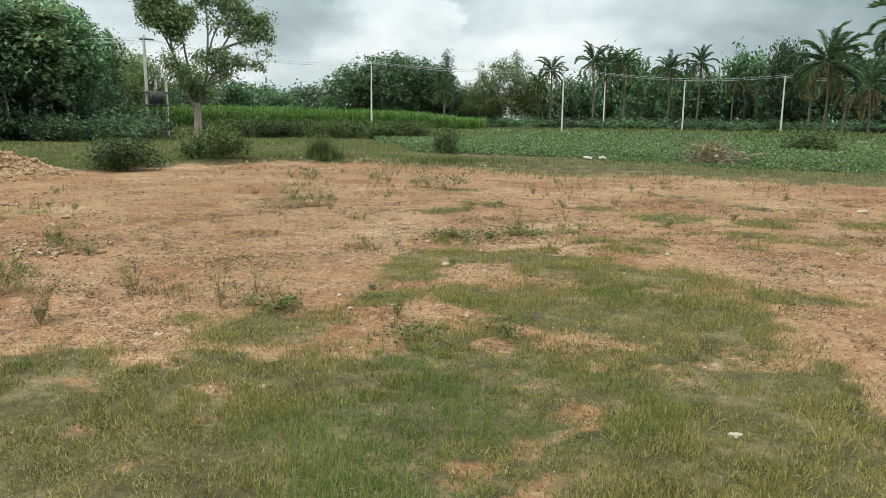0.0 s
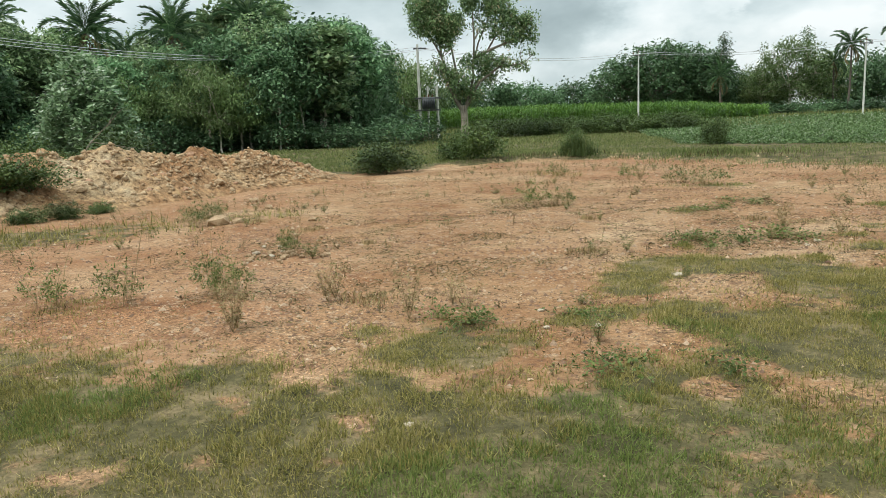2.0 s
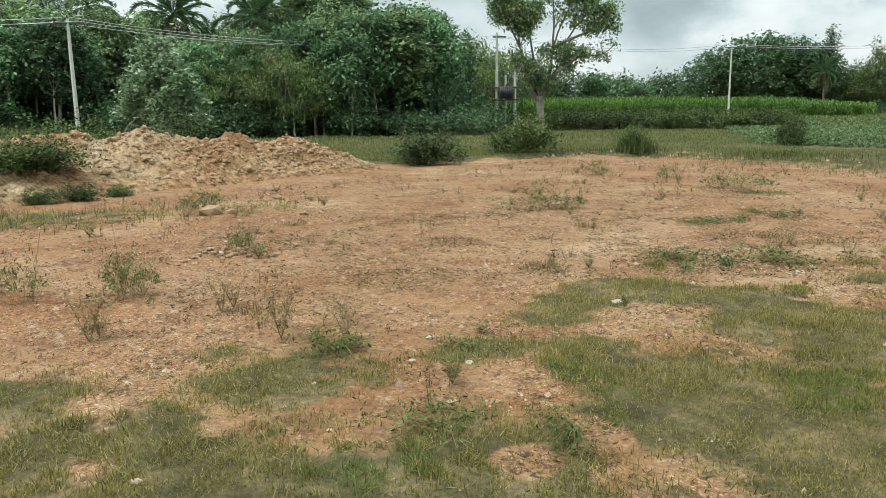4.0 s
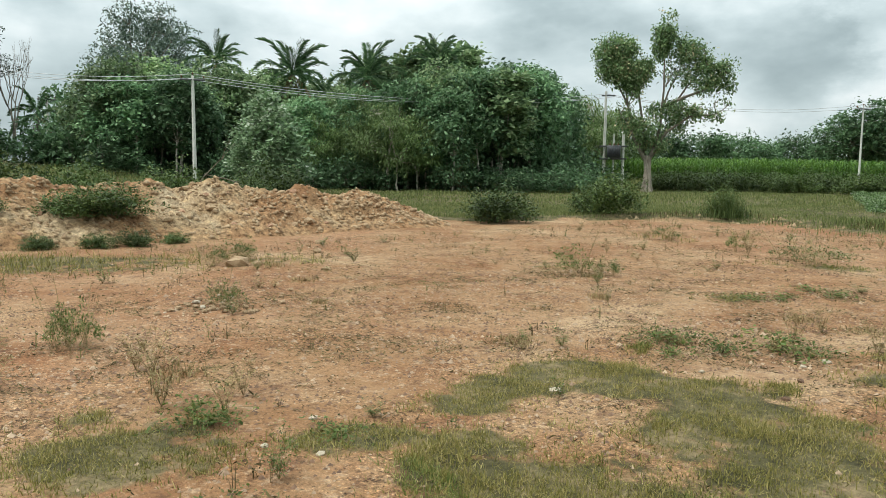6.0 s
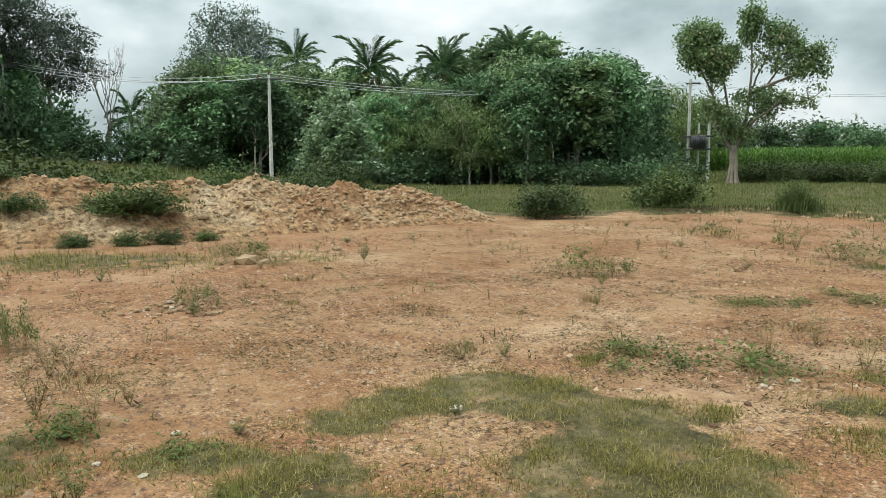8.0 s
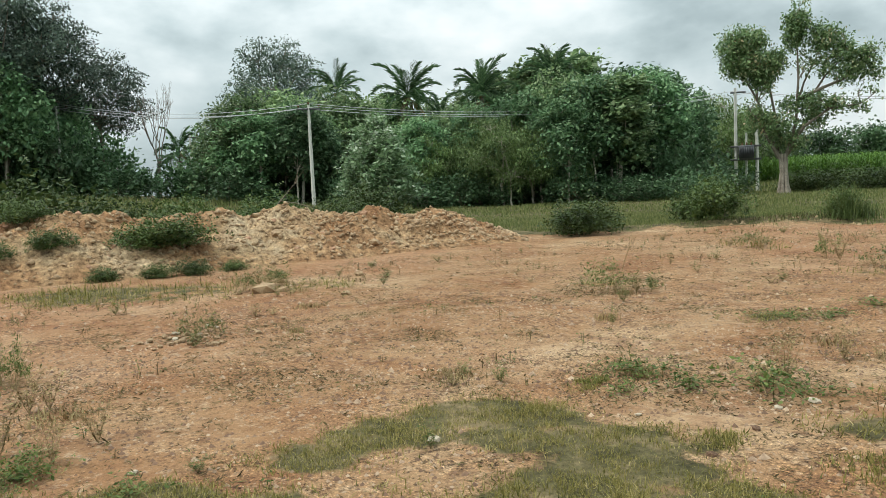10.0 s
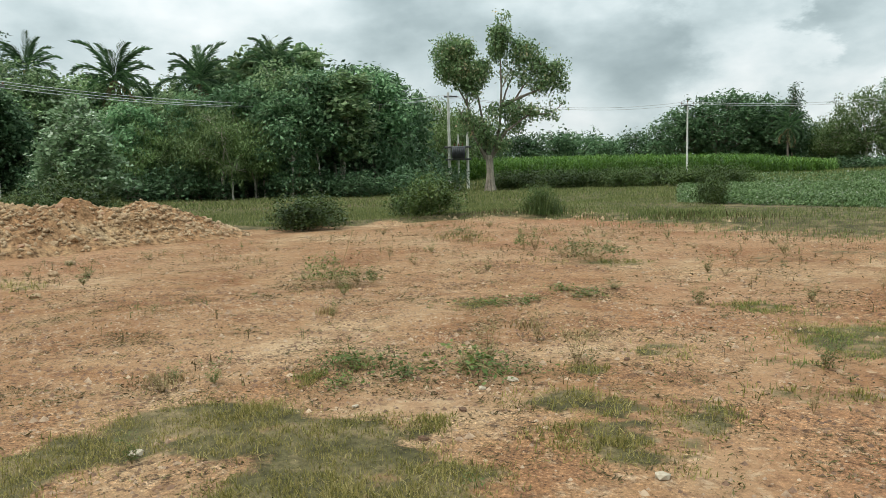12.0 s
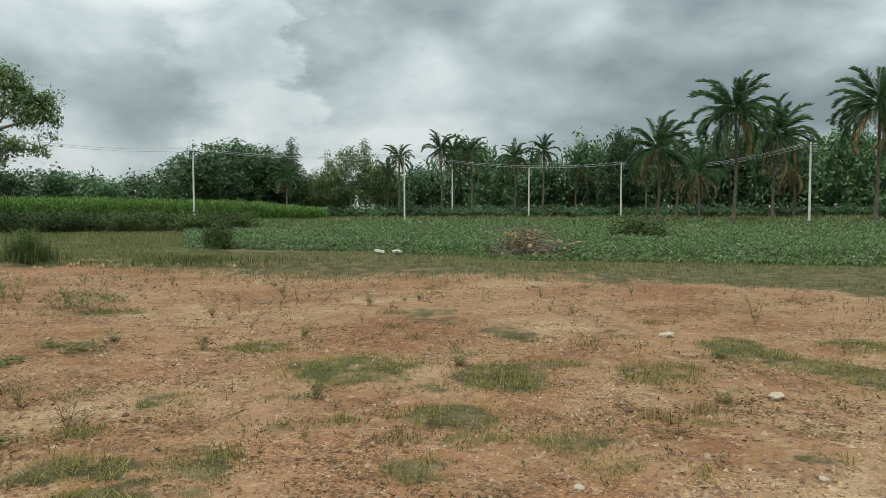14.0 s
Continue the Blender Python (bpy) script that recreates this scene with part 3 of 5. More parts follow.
# ---- trees ----
def grow(shape, ends, p, d, length, radius, depth, rng, bend=0.25, fork=(2, 3), wide=0.55, up=0.12):
    """A limb that forks; the last twigs are noted in ends."""
    pts, n = [np.array(p, float)], 4
    d = np.array(d, float)
    for _ in range(n):
        d = d + rng.normal(0, bend / n * 1.6, 3) + np.array([0, 0, up / n])
        d /= np.linalg.norm(d)
        pts.append(pts[-1] + d * length / n)
    shape.tube(pts, np.linspace(radius, radius * 0.62, n + 1), 7 if depth > 2 else 5)
    if depth == 0:
        ends.append(pts[-1])
        ends.append(pts[-2])
        return
    if depth <= 1:
        ends.append(pts[-1])
    for _ in range(rng.integers(fork[0], fork[1] + 1)):
        side = rng.normal(0, wide, 3)
        side[2] *= 0.6
        grow(shape, ends, pts[-1] - d * length * 0.15 * rng.random(), d + side, length * rng.uniform(0.6, 0.85), radius * 0.6, depth - 1, rng, bend, fork, wide, up)


def tree_parts(base, lumps, leaf, count, size, trunks, seed, bark, mat, droop=0.35, slim=0.5, hollow=0.4, fringe=0.12):
    """Trunk with limbs reaching into the crown's lumps, and leaves thickest at each lump's rim.
    lumps: x, y, z and three half widths; trunks: x, y, height, radius."""
    rng = np.random.default_rng(seed)
    wood = Shape()
    lumps = np.array(lumps, float)
    for tx, ty, th, tr in trunks:
        k = np.linspace(0, 1, 6)
        lean = rng.normal(0, 0.05, 2) * th
        path = np.stack([tx + lean[0] * k + rng.normal(0, 0.03, 6), ty + lean[1] * k + rng.normal(0, 0.03, 6), th * k - 0.15], -1)
        wood.tube(path, tr * np.array([1.35, 1.0, 0.92, 0.86, 0.8, 0.72]), 9)
        top = path[-1]
        near = np.argsort(np.hypot(lumps[:, 0] - tx, lumps[:, 1] - ty) + 0.3 * np.abs(lumps[:, 2] - th))[:max(3, len(lumps) // len(trunks) + 1)]
        for i in near:
            c, r = lumps[i, :3], lumps[i, 3:]
            m = (top + c) / 2 + rng.normal(0, 0.25, 3)
            wood.tube([top - [0, 0, 0.2], m * 0.6 + top * 0.4, m, c - [0, 0, r[2] * 0.3], c + [0, 0, r[2] * 0.4]], tr * np.array([0.55, 0.42, 0.32, 0.22, 0.08]), 6)
            for _ in range(7):
                u = rng.normal(0, 1, 3)
                u /= np.linalg.norm(u)
                e = c + u * r * rng.uniform(0.6, 0.95)
                wood.tube([c - [0, 0, r[2] * 0.25], (c + e) / 2 + rng.normal(0, 0.12, 3), e], tr * np.array([0.2, 0.12, 0.04]), 4)
    vol = np.prod(lumps[:, 3:], axis=1) ** 0.75
    pts = []
    for (c0, c1, c2, r0, r1, r2), n in zip(lumps, (count * vol / vol.sum()).astype(int)):
        twigs = max(6, n // 14)
        u = rng.normal(0, 1, (twigs, 3))
        u /= np.linalg.norm(u, axis=1)[:, None]
        k = np.clip(1 - np.abs(rng.normal(0, hollow, twigs)), 0.05, 1) + fringe * rng.random(twigs) ** 4
        tip = np.array([c0, c1, c2]) + u * k[:, None] * np.array([r0, r1, r2])
        pts.append((tip[:, None] + rng.normal(0, size * 0.85, (twigs, 14, 3)) * np.array([1, 1, 0.75])).reshape(-1, 3))
    pts = np.concatenate(pts)
    pts = pts[pts[:, 2] > 0.1]
    crown = Shape()
    crown.leaves(pts, size, rng, droop, slim)
    part("trunk", wood.mesh("trunk", bark, True), base)
    part("crown", crown.mesh("crown", mat), base)


def ball_lumps(n, w, z0, z1, seed, lump_size=0.42):
    """Uneven crown made of n lumps, w wide, between two heights."""
    rng = np.random.default_rng(seed)
    out = []
    for i in range(n):
        f = (i + 0.5) / n
        z = z0 + (z1 - z0) * f
        reach = w * 0.5 * (math.sin(math.pi * (0.18 + 0.72 * f))) * 0.72
        a = i * 2.4 + rng.uniform(-0.5, 0.5)
        s = w * lump_size * rng.uniform(0.55, 0.9)
        out.append((reach * math.cos(a), reach * math.sin(a), z, s, s * rng.uniform(0.85, 1.1), s * rng.uniform(0.6, 0.85)))
    return out


AWAY = pose(0, 0, -60)


def proto(name, label, category, group, build):
    base = thing(name, AWAY, label, category, group)
    build(base)
    return base


USED = set()


def plant(p, az, d, turn=0.0, wide=1.0, tall=1.0, label="", sink=0.0):
    """Stands a tree on the ground; the first one takes the original, the next ones copies."""
    x, y, z = spot(az, d)
    return stand(p, x, y, z - sink, turn, wide, tall, label)


def stand(p, x, y, z, turn=0.0, wide=1.0, tall=1.0, label=""):
    m = pose(x, y, z, 0, 0, turn) @ Matrix.Diagonal((wide, wide, tall, 1))
    if p.name in USED:
        ob = copy_thing(p, m)
        ob.matrix_basis = m
    else:
        USED.add(p.name)
        ob = p
        ob.matrix_basis = m
    return tagged(ob, label)


# the lone fig tree at the edge of the meadow
def build_fig():
    x, y = -33.96, 47.55
    z = float(lie(x, y))
    base = thing("fig_tree", pose(x, y, z, 0, 0, 39.6) @ Matrix.Diagonal((.86, .88, .9, 1)), "lone fig tree with pale many-stemmed trunk and split crown", "tree")
    rng = np.random.default_rng(21)
    wood = Shape()
    ends = []
    for a in range(7):
        th = a * 0.9
        foot = np.array([0.33 * math.cos(th), 0.3 * math.sin(th), -0.1])
        wood.tube([foot * [1.35, 1.35, 1], foot * 0.85 + [0, 0, 0.8], foot * 0.6 + [0.02, 0, 1.8], foot * 0.75 + [-0.05, 0, 3.1]], [0.17, 0.125, 0.11, 0.10], 8)
    limbs = [((-0.3, 0, 2.7), (-1.1, 0.2, 4.9), (-1.8, 0, 7.1), (-2.4, 0.2, 10.6)), ((-0.2, 0.2, 2.7), (-0.4, 0.3, 5.0), (-0.9, 0.2, 7.8), (-1.3, 0.2, 9.8)), ((-1.8, 0, 7.1), (-2.5, 0, 8.4), (-3.1, 0.1, 9.6), (-3.6, 0, 11.2)),
             ((0.2, 0, 2.8), (0.9, 0, 5.2), (1.1, -0.2, 8.4), (1.0, 0, 12.2)), ((1.1, 0, 6.9), (1.5, 0.2, 8.2), (2.2, 0.2, 9.6), (2.9, 0.1, 11.3)), ((1.2, 0, 7.0), (2.6, -0.2, 7.6), (4.3, -0.2, 8.2), (5.9, 0, 9.4)), ((2.2, 0.1, 7.4), (3.0, 0.2, 8.6), (3.8, 0.2, 9.4), (4.4, 0.1, 10.3)),
             ((0.3, 0, 3.0), (1.4, -0.4, 4.9), (3.2, -0.5, 6.1), (5.3, -0.4, 6.3)), ((-0.3, -0.1, 2.7), (-1.0, -0.4, 4.0), (-1.5, -0.5, 5.0), (-1.9, -0.4, 5.8)), ((0.2, 0.3, 3.0), (0.8, 0.8, 4.4), (1.6, 1.0, 5.4), (2.4, 0.9, 6.0)), ((1.0, 0, 12.0), (1.1, 0, 12.9), (1.2, 0.1, 13.5), (1.3, 0, 14.1))]
    for k, limb in enumerate(limbs):
        r = 0.035 if k == 10 else 0.09 if k in (2, 4, 6) else 0.15
        bough = Shape()
        bough.tube(limb, [r, r * 0.78, r * 0.55, r * 0.25], 7)
        for _ in range(0 if k == 10 else 4):
            i = rng.integers(2, 4)
            grow(bough, ends, limb[i], (rng.normal(0, 0.6), rng.normal(0, 0.6), 0.7), 0.9, 0.045, 1, rng)
        part("bough", bough.mesh("bough", M_BARK, True), base, "dark crooked bough")
    lumps = [(-3.7, 0, 11.3, 1.0, 1.1, 1.0), (-2.3, .1, 11.6, 1.3, 1.3, 1.05), (-3.1, 0, 10.0, 1.3, 1.3, 1.1), (-2.0, -.2, 9.7, 1.2, 1.2, 1.2), (-1.1, 0, 9.6, 1.0, 1.1, 1.1), (-.4, 0, 10.1, .7, .8, .7), (-1.6, 0, 8.6, .8, .8, .6),
             (1.0, 0, 12.5, .9, .9, 1.0), (.8, 0, 11.4, .7, .7, .7), (2.9, 0, 11.4, 1.0, 1.0, .8), (2.5, 0, 10.2, .8, .8, .8), (4.2, 0, 10.2, 1.1, 1.0, .9), (5.6, 0, 9.6, 1.0, 1.0, .8), (4.6, -.1, 8.6, 1.1, 1.0, .6), (6.2, 0, 8.5, .5, .5, .5),
             (5.2, -.4, 6.3, .7, .5, .22), (3.5, -.3, 6.4, .8, .8, .5), (2.3, .4, 5.7, 1.0, 1.0, .8), (2.0, 0, 6.9, .9, .9, .6), (-.2, -.2, 5.0, 1.5, 1.3, 1.1), (.7, .2, 4.0, 1.1, 1.0, .7), (-1.7, -.2, 5.8, 1.0, 1.0, 1.0), (.5, 0, 6.6, 1.0, 1.0, .6), (1.3, 0, 14.2, .55, .5, .18), (3.2, 0, 9.2, .9, .8, .6)]
    wts = np.array([.8, 1.2, 1.1, 1.0, .75, .4, .35, .85, .5, .75, .25, .6, .55, .5, .12, .14, .3, .5, .35, .75, .5, .5, .3, .06, .25])
    pts = []
    for (a, b, c, r0, r1, r2), w in zip(lumps, wts):
        n = int(235 * w)
        u = rng.normal(0, 1, (n, 3))
        u /= np.linalg.norm(u, axis=1)[:, None]
        tip = np.array([a, b, c]) + u * np.clip(1 - np.abs(rng.normal(0, 0.35, n)), 0.1, 1.05)[:, None] * [r0, r1, r2] * 1.06
        tip += rng.normal(0, 0.16, (n, 3))
        pts.append((tip[:, None] + rng.normal(0, 0.17, (n, 8, 3))).reshape(-1, 3))
    for e in ends:
        pts.append(np.asarray(e) + rng.normal(0, 0.26, (9, 3)))
    crown = Shape()
    crown.leaves(np.concatenate(pts), 0.26, rng, 0.5, 0.5)
    part("trunk", wood.mesh("trunk", M_FIG_BARK, True), base, "pale fluted trunk of several stems")
    part("crown", crown.mesh("crown", M_LEAF_FIG), base)


build_fig()

broad_a = proto("broadleaf_tree", "dense broad-leaved tree in the wood", "tree", "trees of the western wood",
                lambda b: tree_parts(b, ball_lumps(20, 7.4, 2.6, 8.2, 1, 0.33), None, 14000, 0.34, [(0, 0, 3.6, 0.15), (1.5, .6, 3.0, 0.08), (-1.6, -.9, 3.0, .07), (-.6, -1.5, 3.2, .06)], 31, M_PALE_BARK, M_LEAF))
broad_b = proto("broadleaf_tree", "dark broad-leaved tree with low crown", "tree", "trees of the western wood",
                lambda b: tree_parts(b, ball_lumps(19, 5.6, 3.3, 8.6, 2, 0.33), None, 11500, 0.36, [(0, 0, 4.0, 0.13), (-1.3, -.9, 3.6, 0.08), (1.5, -1.2, 3.6, .07)], 32, M_PALE_BARK, M_LEAF_MID, 0.45, 0.5))
teak = proto("large_leaved_tree", "tall slender tree with large light green leaves", "tree", "trees of the western wood",
             lambda b: tree_parts(b, ball_lumps(9, 4.2, 4.0, 11.4, 3), None, 6500, 0.46, [(0, 0, 5.5, 0.14)], 33, M_PALE_BARK, M_LEAF, 0.3, 0.6))
feather = proto("feathery_tree", "tall fine-leaved tree with open see-through crown", "tree", "tall trees behind the wood",
                lambda b: tree_parts(b, ball_lumps(12, 8.0, 7.5, 14.6, 4, 0.34), None, 13000, 0.3, [(0, 0, 8.0, 0.2)], 34, M_BARK, M_LEAF_BLUE, 0.5, 0.4, 0.35, 0.3))
olive = proto("drooping_tree", "yellowish green tree with drooping fine foliage", "tree", "light trees among the wood",
              lambda b: tree_parts(b, ball_lumps(8, 4.4, 2.0, 5.6, 5), None, 8000, 0.26, [(0, 0, 2.6, 0.09), (.7, .2, 2.6, .06)], 35, M_PALE_BARK, M_LEAF_LIGHT, 0.8, 0.25))
waxy = proto("milkweed_bush", "big grey-green waxy-leaved bush with pale leaf tips", "bush", "",
             lambda b: tree_parts(b, [(-1.4, 0, 1.4, 1.6, 1.4, 1.2), (1.5, 0, 1.5, 1.6, 1.4, 1.3), (0, 0, 2.6, 1.9, 1.6, 1.3), (-.6, .2, 3.9, 1.2, 1.1, .9), (1.0, 0, 3.6, 1.0, 1, .9), (.1, 0, 4.7, .6, .6, .7), (-2.4, 0, 2.2, .7, .7, .6), (2.5, 0, 2.6, .7, .7, .7)],
                                  None, 13000, 0.22, [(0, 0, 1.0, .08), (-.5, 0, 1.0, .07), (.6, 0, 1.0, .07)], 36, M_PALE_BARK, M_LEAF_PALE, -0.1, 0.6, 0.4, 0.12))
far_tree = proto("spreading_tree", "wide dense tree beyond the maize", "tree", "trees beyond the fields",
                 lambda b: tree_parts(b, ball_lumps(20, 12.5, 2.6, 12.0, 6, 0.34), None, 11000, 0.55, [(0, 0, 4.0, 0.3)], 37, M_BARK, M_LEAF_DARK, 0.3, 0.55))
low_tree = proto("low_tree", "low bushy tree on the far edge of the fields", "tree", "trees beyond the fields",
                 lambda b: tree_parts(b, ball_lumps(9, 8.5, 1.2, 6.8, 7), None, 4600, 0.55, [(0, 0, 2.4, 0.18), (1.2, .4, 2.2, .1)], 38, M_BARK, M_LEAF_DARK, 0.35, 0.5))
yellow_tree = proto("light_green_tree", "round light green tree among the far palms", "tree", "trees beyond the fields",
                    lambda b: tree_parts(b, ball_lumps(11, 10.0, 3.0, 10.0, 8), None, 9000, 0.44, [(0, 0, 4.0, 0.2)], 39, M_PALE_BARK, M_LEAF_LIGHT, 0.4, 0.4))
spire = proto("dark_needle_tree", "dark upright tree with ragged tip", "tree", "trees beyond the fields",
              lambda b: tree_parts(b, [(0, 0, 4 + 1.5 * k, 1.9 - .16 * k, 1.9 - .16 * k, 1.2) for k in range(7)], None, 2600, 0.4, [(0, 0, 9.0, 0.16)], 40, M_BARK, M_LEAF_DARK, 0.2, 0.35))
thicket = proto("thicket_shrub", "dense dark shrub at the foot of the trees", "shrub", "undergrowth of the wood",
                lambda b: tree_parts(b, ball_lumps(6, 3.6, 0.4, 1.7, 9, 0.5), None, 1900, 0.28, [(0, 0, .6, .04), (.5, .2, .6, .03)], 41, M_BARK, M_LEAF_DARK, 0.1, 0.5))
scrub = proto("green_shrub", "leafy green shrub", "shrub", "shrubs round the plot",
              lambda b: tree_parts(b, ball_lumps(6, 2.4, 0.25, 1.0, 10, 0.5), None, 4200, 0.15, [(0, 0, .4, .02), (.3, .2, .4, .02)], 42, M_BARK, M_SHRUB, -0.1, 0.5, 0.5, 0.5))

WOOD_A = [(-78.4, 55, 10, .85, .84), (-75.2, 57, 80, 1.1, .9), (-71.0, 59, 200, 1.0, .95), (-67.5, 60, 40, .9, .95), (-63.0, 57, 300, .8, .78), (-54.0, 55, 150, .85, 1.0)]
WOOD_B = [(-60.8, 55, 0, .8, .78), (-57.4, 54, 60, .9, .85), (-52.2, 54, 120, 1.05, .94), (-49.2, 62, 210, 1.2, 1.1), (-46.9, 64, 300, 1.1, 1.08), (-65.2, 54, 20, .75, .68), (-55.5, 60, 20, .9, 1.0)]
WOOD_A += [(-61.6, 64, 60, 1.0, 1.0), (-64.6, 65, 250, 1.0, .92), (-57.6, 63, 330, 1.05, 1.12), (-68.2, 65, 160, 1.0, .92)]
WOOD_B += [(-54.6, 52, 20, .85, .75), (-50.8, 57, 260, .95, .95), (-47.9, 60, 330, 1.05, 1.02), (-78.0, 53, 50, .85, .66), (-74.2, 53, 10, .9, .75)]
TEAKS = [(-56.0, 63, 0, 1.1, 1.0), (-52.9, 65, 90, 1.1, 1.02), (-59.0, 64, 180, 1.0, .9), (-50.2, 54, 40, 1.0, .72), (-69.0, 66, 40, 1.1, .72)]
for az, d, turn, w, t in WOOD_A:
    plant(broad_a, az, d, turn, w, t)
for az, d, turn, w, t in WOOD_B:
    plant(broad_b, az, d, turn, w, t)
for az, d, turn, w, t in TEAKS:
    plant(teak, az, d, turn, w, t)
for az, d, turn, w, t in [(-75.9, 72, 0, 1.1, .95), (-93.6, 60, 90, 1.0, .98), (-91.2, 61, 20, .9, .9), (-98.0, 58, 300, 1.2, 1.0), (-87.6, 66, 30, .8, .75), (-96.5, 66, 120, 1.1, 1.1)]:
    plant(feather, az, d, turn, w, t)
for az, d, turn, w, t in [(-93.8, 58, 0, 1.0, 1.0), (-97.0, 58, 50, 1.2, 1.3), (-90.6, 62, 70, .8, .85), (-100, 58, 80, 1.3, 1.8)]:
    plant(broad_b, az, d, turn, w, t)
for az, d, turn, w, t in [(-59.0, 51.5, 0, 1.1, 1.0), (-56.7, 52, 120, .9, .85), (-62.2, 54, 240, .9, .8), (-60.6, 54, 60, .8, 1.15), (-54.0, 52.5, 30, .7, 1.0), (-64.4, 53, 80, .7, .85), (-43.0, 86, 60, 1.9, 1.55), (-41.5, 92, 10, 1.8, 1.35)]:
    plant(olive, az, d, turn, w, t)
plant(waxy, -68.7, 42, 0, 1.12, 1.05)
rng_t = np.random.default_rng(50)
for k in range(30):
    az = -99 + k * 1.95 + rng_t.uniform(-.5, .5)
    plant(thicket, az, 52 + rng_t.uniform(-2, 4) + (6 if az < -80 else 0), rng_t.uniform(0, 360), rng_t.uniform(.8, 1.2), rng_t.uniform(.6, 1.15))
for k in range(34):
    az = -99 + k * 1.62 + rng_t.uniform(-.5, .5)
    if not -87.5 < az < -82:
        plant(thicket, az, 60 + rng_t.uniform(-3, 5), rng_t.uniform(0, 360), rng_t.uniform(1.1, 1.5), rng_t.uniform(1.3, 2.0))
for k in range(15):
    az = -98 + k * 3.7
    if not -87.5 < az < -81.5:
        plant(low_tree, az, 82 + rng_t.uniform(-4, 4), k * 97, 1.0, 1.1)
# beyond the fields
for az, w in ((-16.4, .8), (-15.3, .9), (-14.2, .8)):
    plant(low_tree, az, 134, az * 40, w, .95)
for az, d, turn, w, t in [(-22.4, 122, 0, 1.0, .88), (-20.2, 126, 100, 1.05, .86), (-24.8, 124, 200, .85, .72), (-18.6, 128, 300, .8, .78), (7.3, 118, 40, .62, .98)]:
    plant(far_tree, az, d, turn, w, t)
for az, d, turn, w, t in [(-13.2, 122, 0, 1.0, .98), (-11.3, 128, 100, .8, .8), (-15.0, 126, 200, .7, .7)]:
    plant(yellow_tree, az, d, turn, w, t)
plant(spire, -17.6, 124, 0, 1.0, .95)
plant(spire, -12.1, 132, 80, .8, 1.0)
for k, (az, w, t) in enumerate([(-39.5, 1.0, 1.0), (-37.0, 1.0, 1.05), (-34.6, 1.15, 1.1), (-32.3, 1.0, 1.05), (-30.3, .95, .85), (-28.0, 1.0, 1.05), (-26.5, .8, .8), (-42.0, 1.0, 1.1), (-44.5, 1.1, 1.2), (-9.5, .95, 1.15), (-7.6, 1, 1.3), (-5.8, 1.0, 1.25)]):
    plant(low_tree, az, 132 + (k * 7) % 9, k * 57, w, t)
for k in range(19):
    plant(low_tree, -4.2 + k * 1.75 + rng_t.uniform(-.4, .4), 128 + rng_t.uniform(-6, 10), k * 71, rng_t.uniform(.95, 1.25), rng_t.uniform(1.25, 1.95))
for k in range(24):
    plant(thicket, -14 + k * 1.7, 116 + rng_t.uniform(-4, 4), k * 40, 1.6, .8)


def build_bare_tree():
    x, y, z = spot(-84.3, 64)
    base = thing("bare_tree", pose(x, y, z), "leafless grey tree at a gap in the wood", "tree")
    rng, wood, ends = np.random.default_rng(61), Shape(), []
    wood.tube([(0, 0, -.1), (.1, 0, 1.5), (0, .1, 3.0)], [.17, .13, .11], 8)
    for a in range(5):
        grow(wood, ends, (0, .1, 2.2 + .2 * a), (math.cos(a * 1.3) * .35, math.sin(a * 1.3) * .35, 1), 2.2, .06, 4, rng, .2, (2, 3), .24, .35)
    part("trunk", wood.mesh("trunk", M_BARK, True), base)


build_bare_tree()


# ---- palms ----
def frond_mesh(length, sag, seed, mat, leaflet=0.86):
    """A feathered palm leaf that rises along x, then arches over; slim leaflets hang from the rib."""
    rng, s = np.random.default_rng(seed), Shape()
    k = np.linspace(0, 1, 11)
    fall = -sag * k ** 1.8
    step = length / 10
    rib = np.stack([np.concatenate([[0], np.cumsum(np.cos(fall[1:]) * step)]), 0.06 * length * np.sin(k * 2.2) * rng.normal(), np.concatenate([[0], np.cumsum(np.sin(fall[1:]) * step)])], -1)
    s.tube(rib, np.linspace(0.045, 0.008, 11), 4)
    n = 58
    for side in (-1, 1):
        u = np.linspace(0.14, 0.995, n)
        p = np.stack([np.interp(u, k, rib[:, i]) for i in range(3)], -1)
        L = leaflet * np.sin(np.pi * (0.16 + 0.74 * u)) ** 0.8 * rng.uniform(0.75, 1.15, n) + 0.05
        tip = p + np.stack([L * rng.uniform(.45, .75, n), side * L * rng.uniform(0.25, 0.6, n), -L * rng.uniform(0.2, 0.8, n)], -1)
        mid = (p + tip) / 2 + np.array([0, 0, 0.06])
        w = np.array([0.042, 0, 0.014])
        v = np.stack([p, mid + w, tip, mid - w], 1).reshape(-1, 3)
        s.add(v, np.arange(4 * n).reshape(n, 4))
    return s.mesh("frond", mat)


FRONDS = [frond_mesh(3.7, sag, 70 + i, M_FROND) for i, sag in enumerate((1.2, 1.7, 2.0, 2.1))]
FROND_DRY = frond_mesh(3.6, 1.5, 80, M_FROND_DRY)
HANG = frond_mesh(3.8, 1.4, 81, M_FROND)


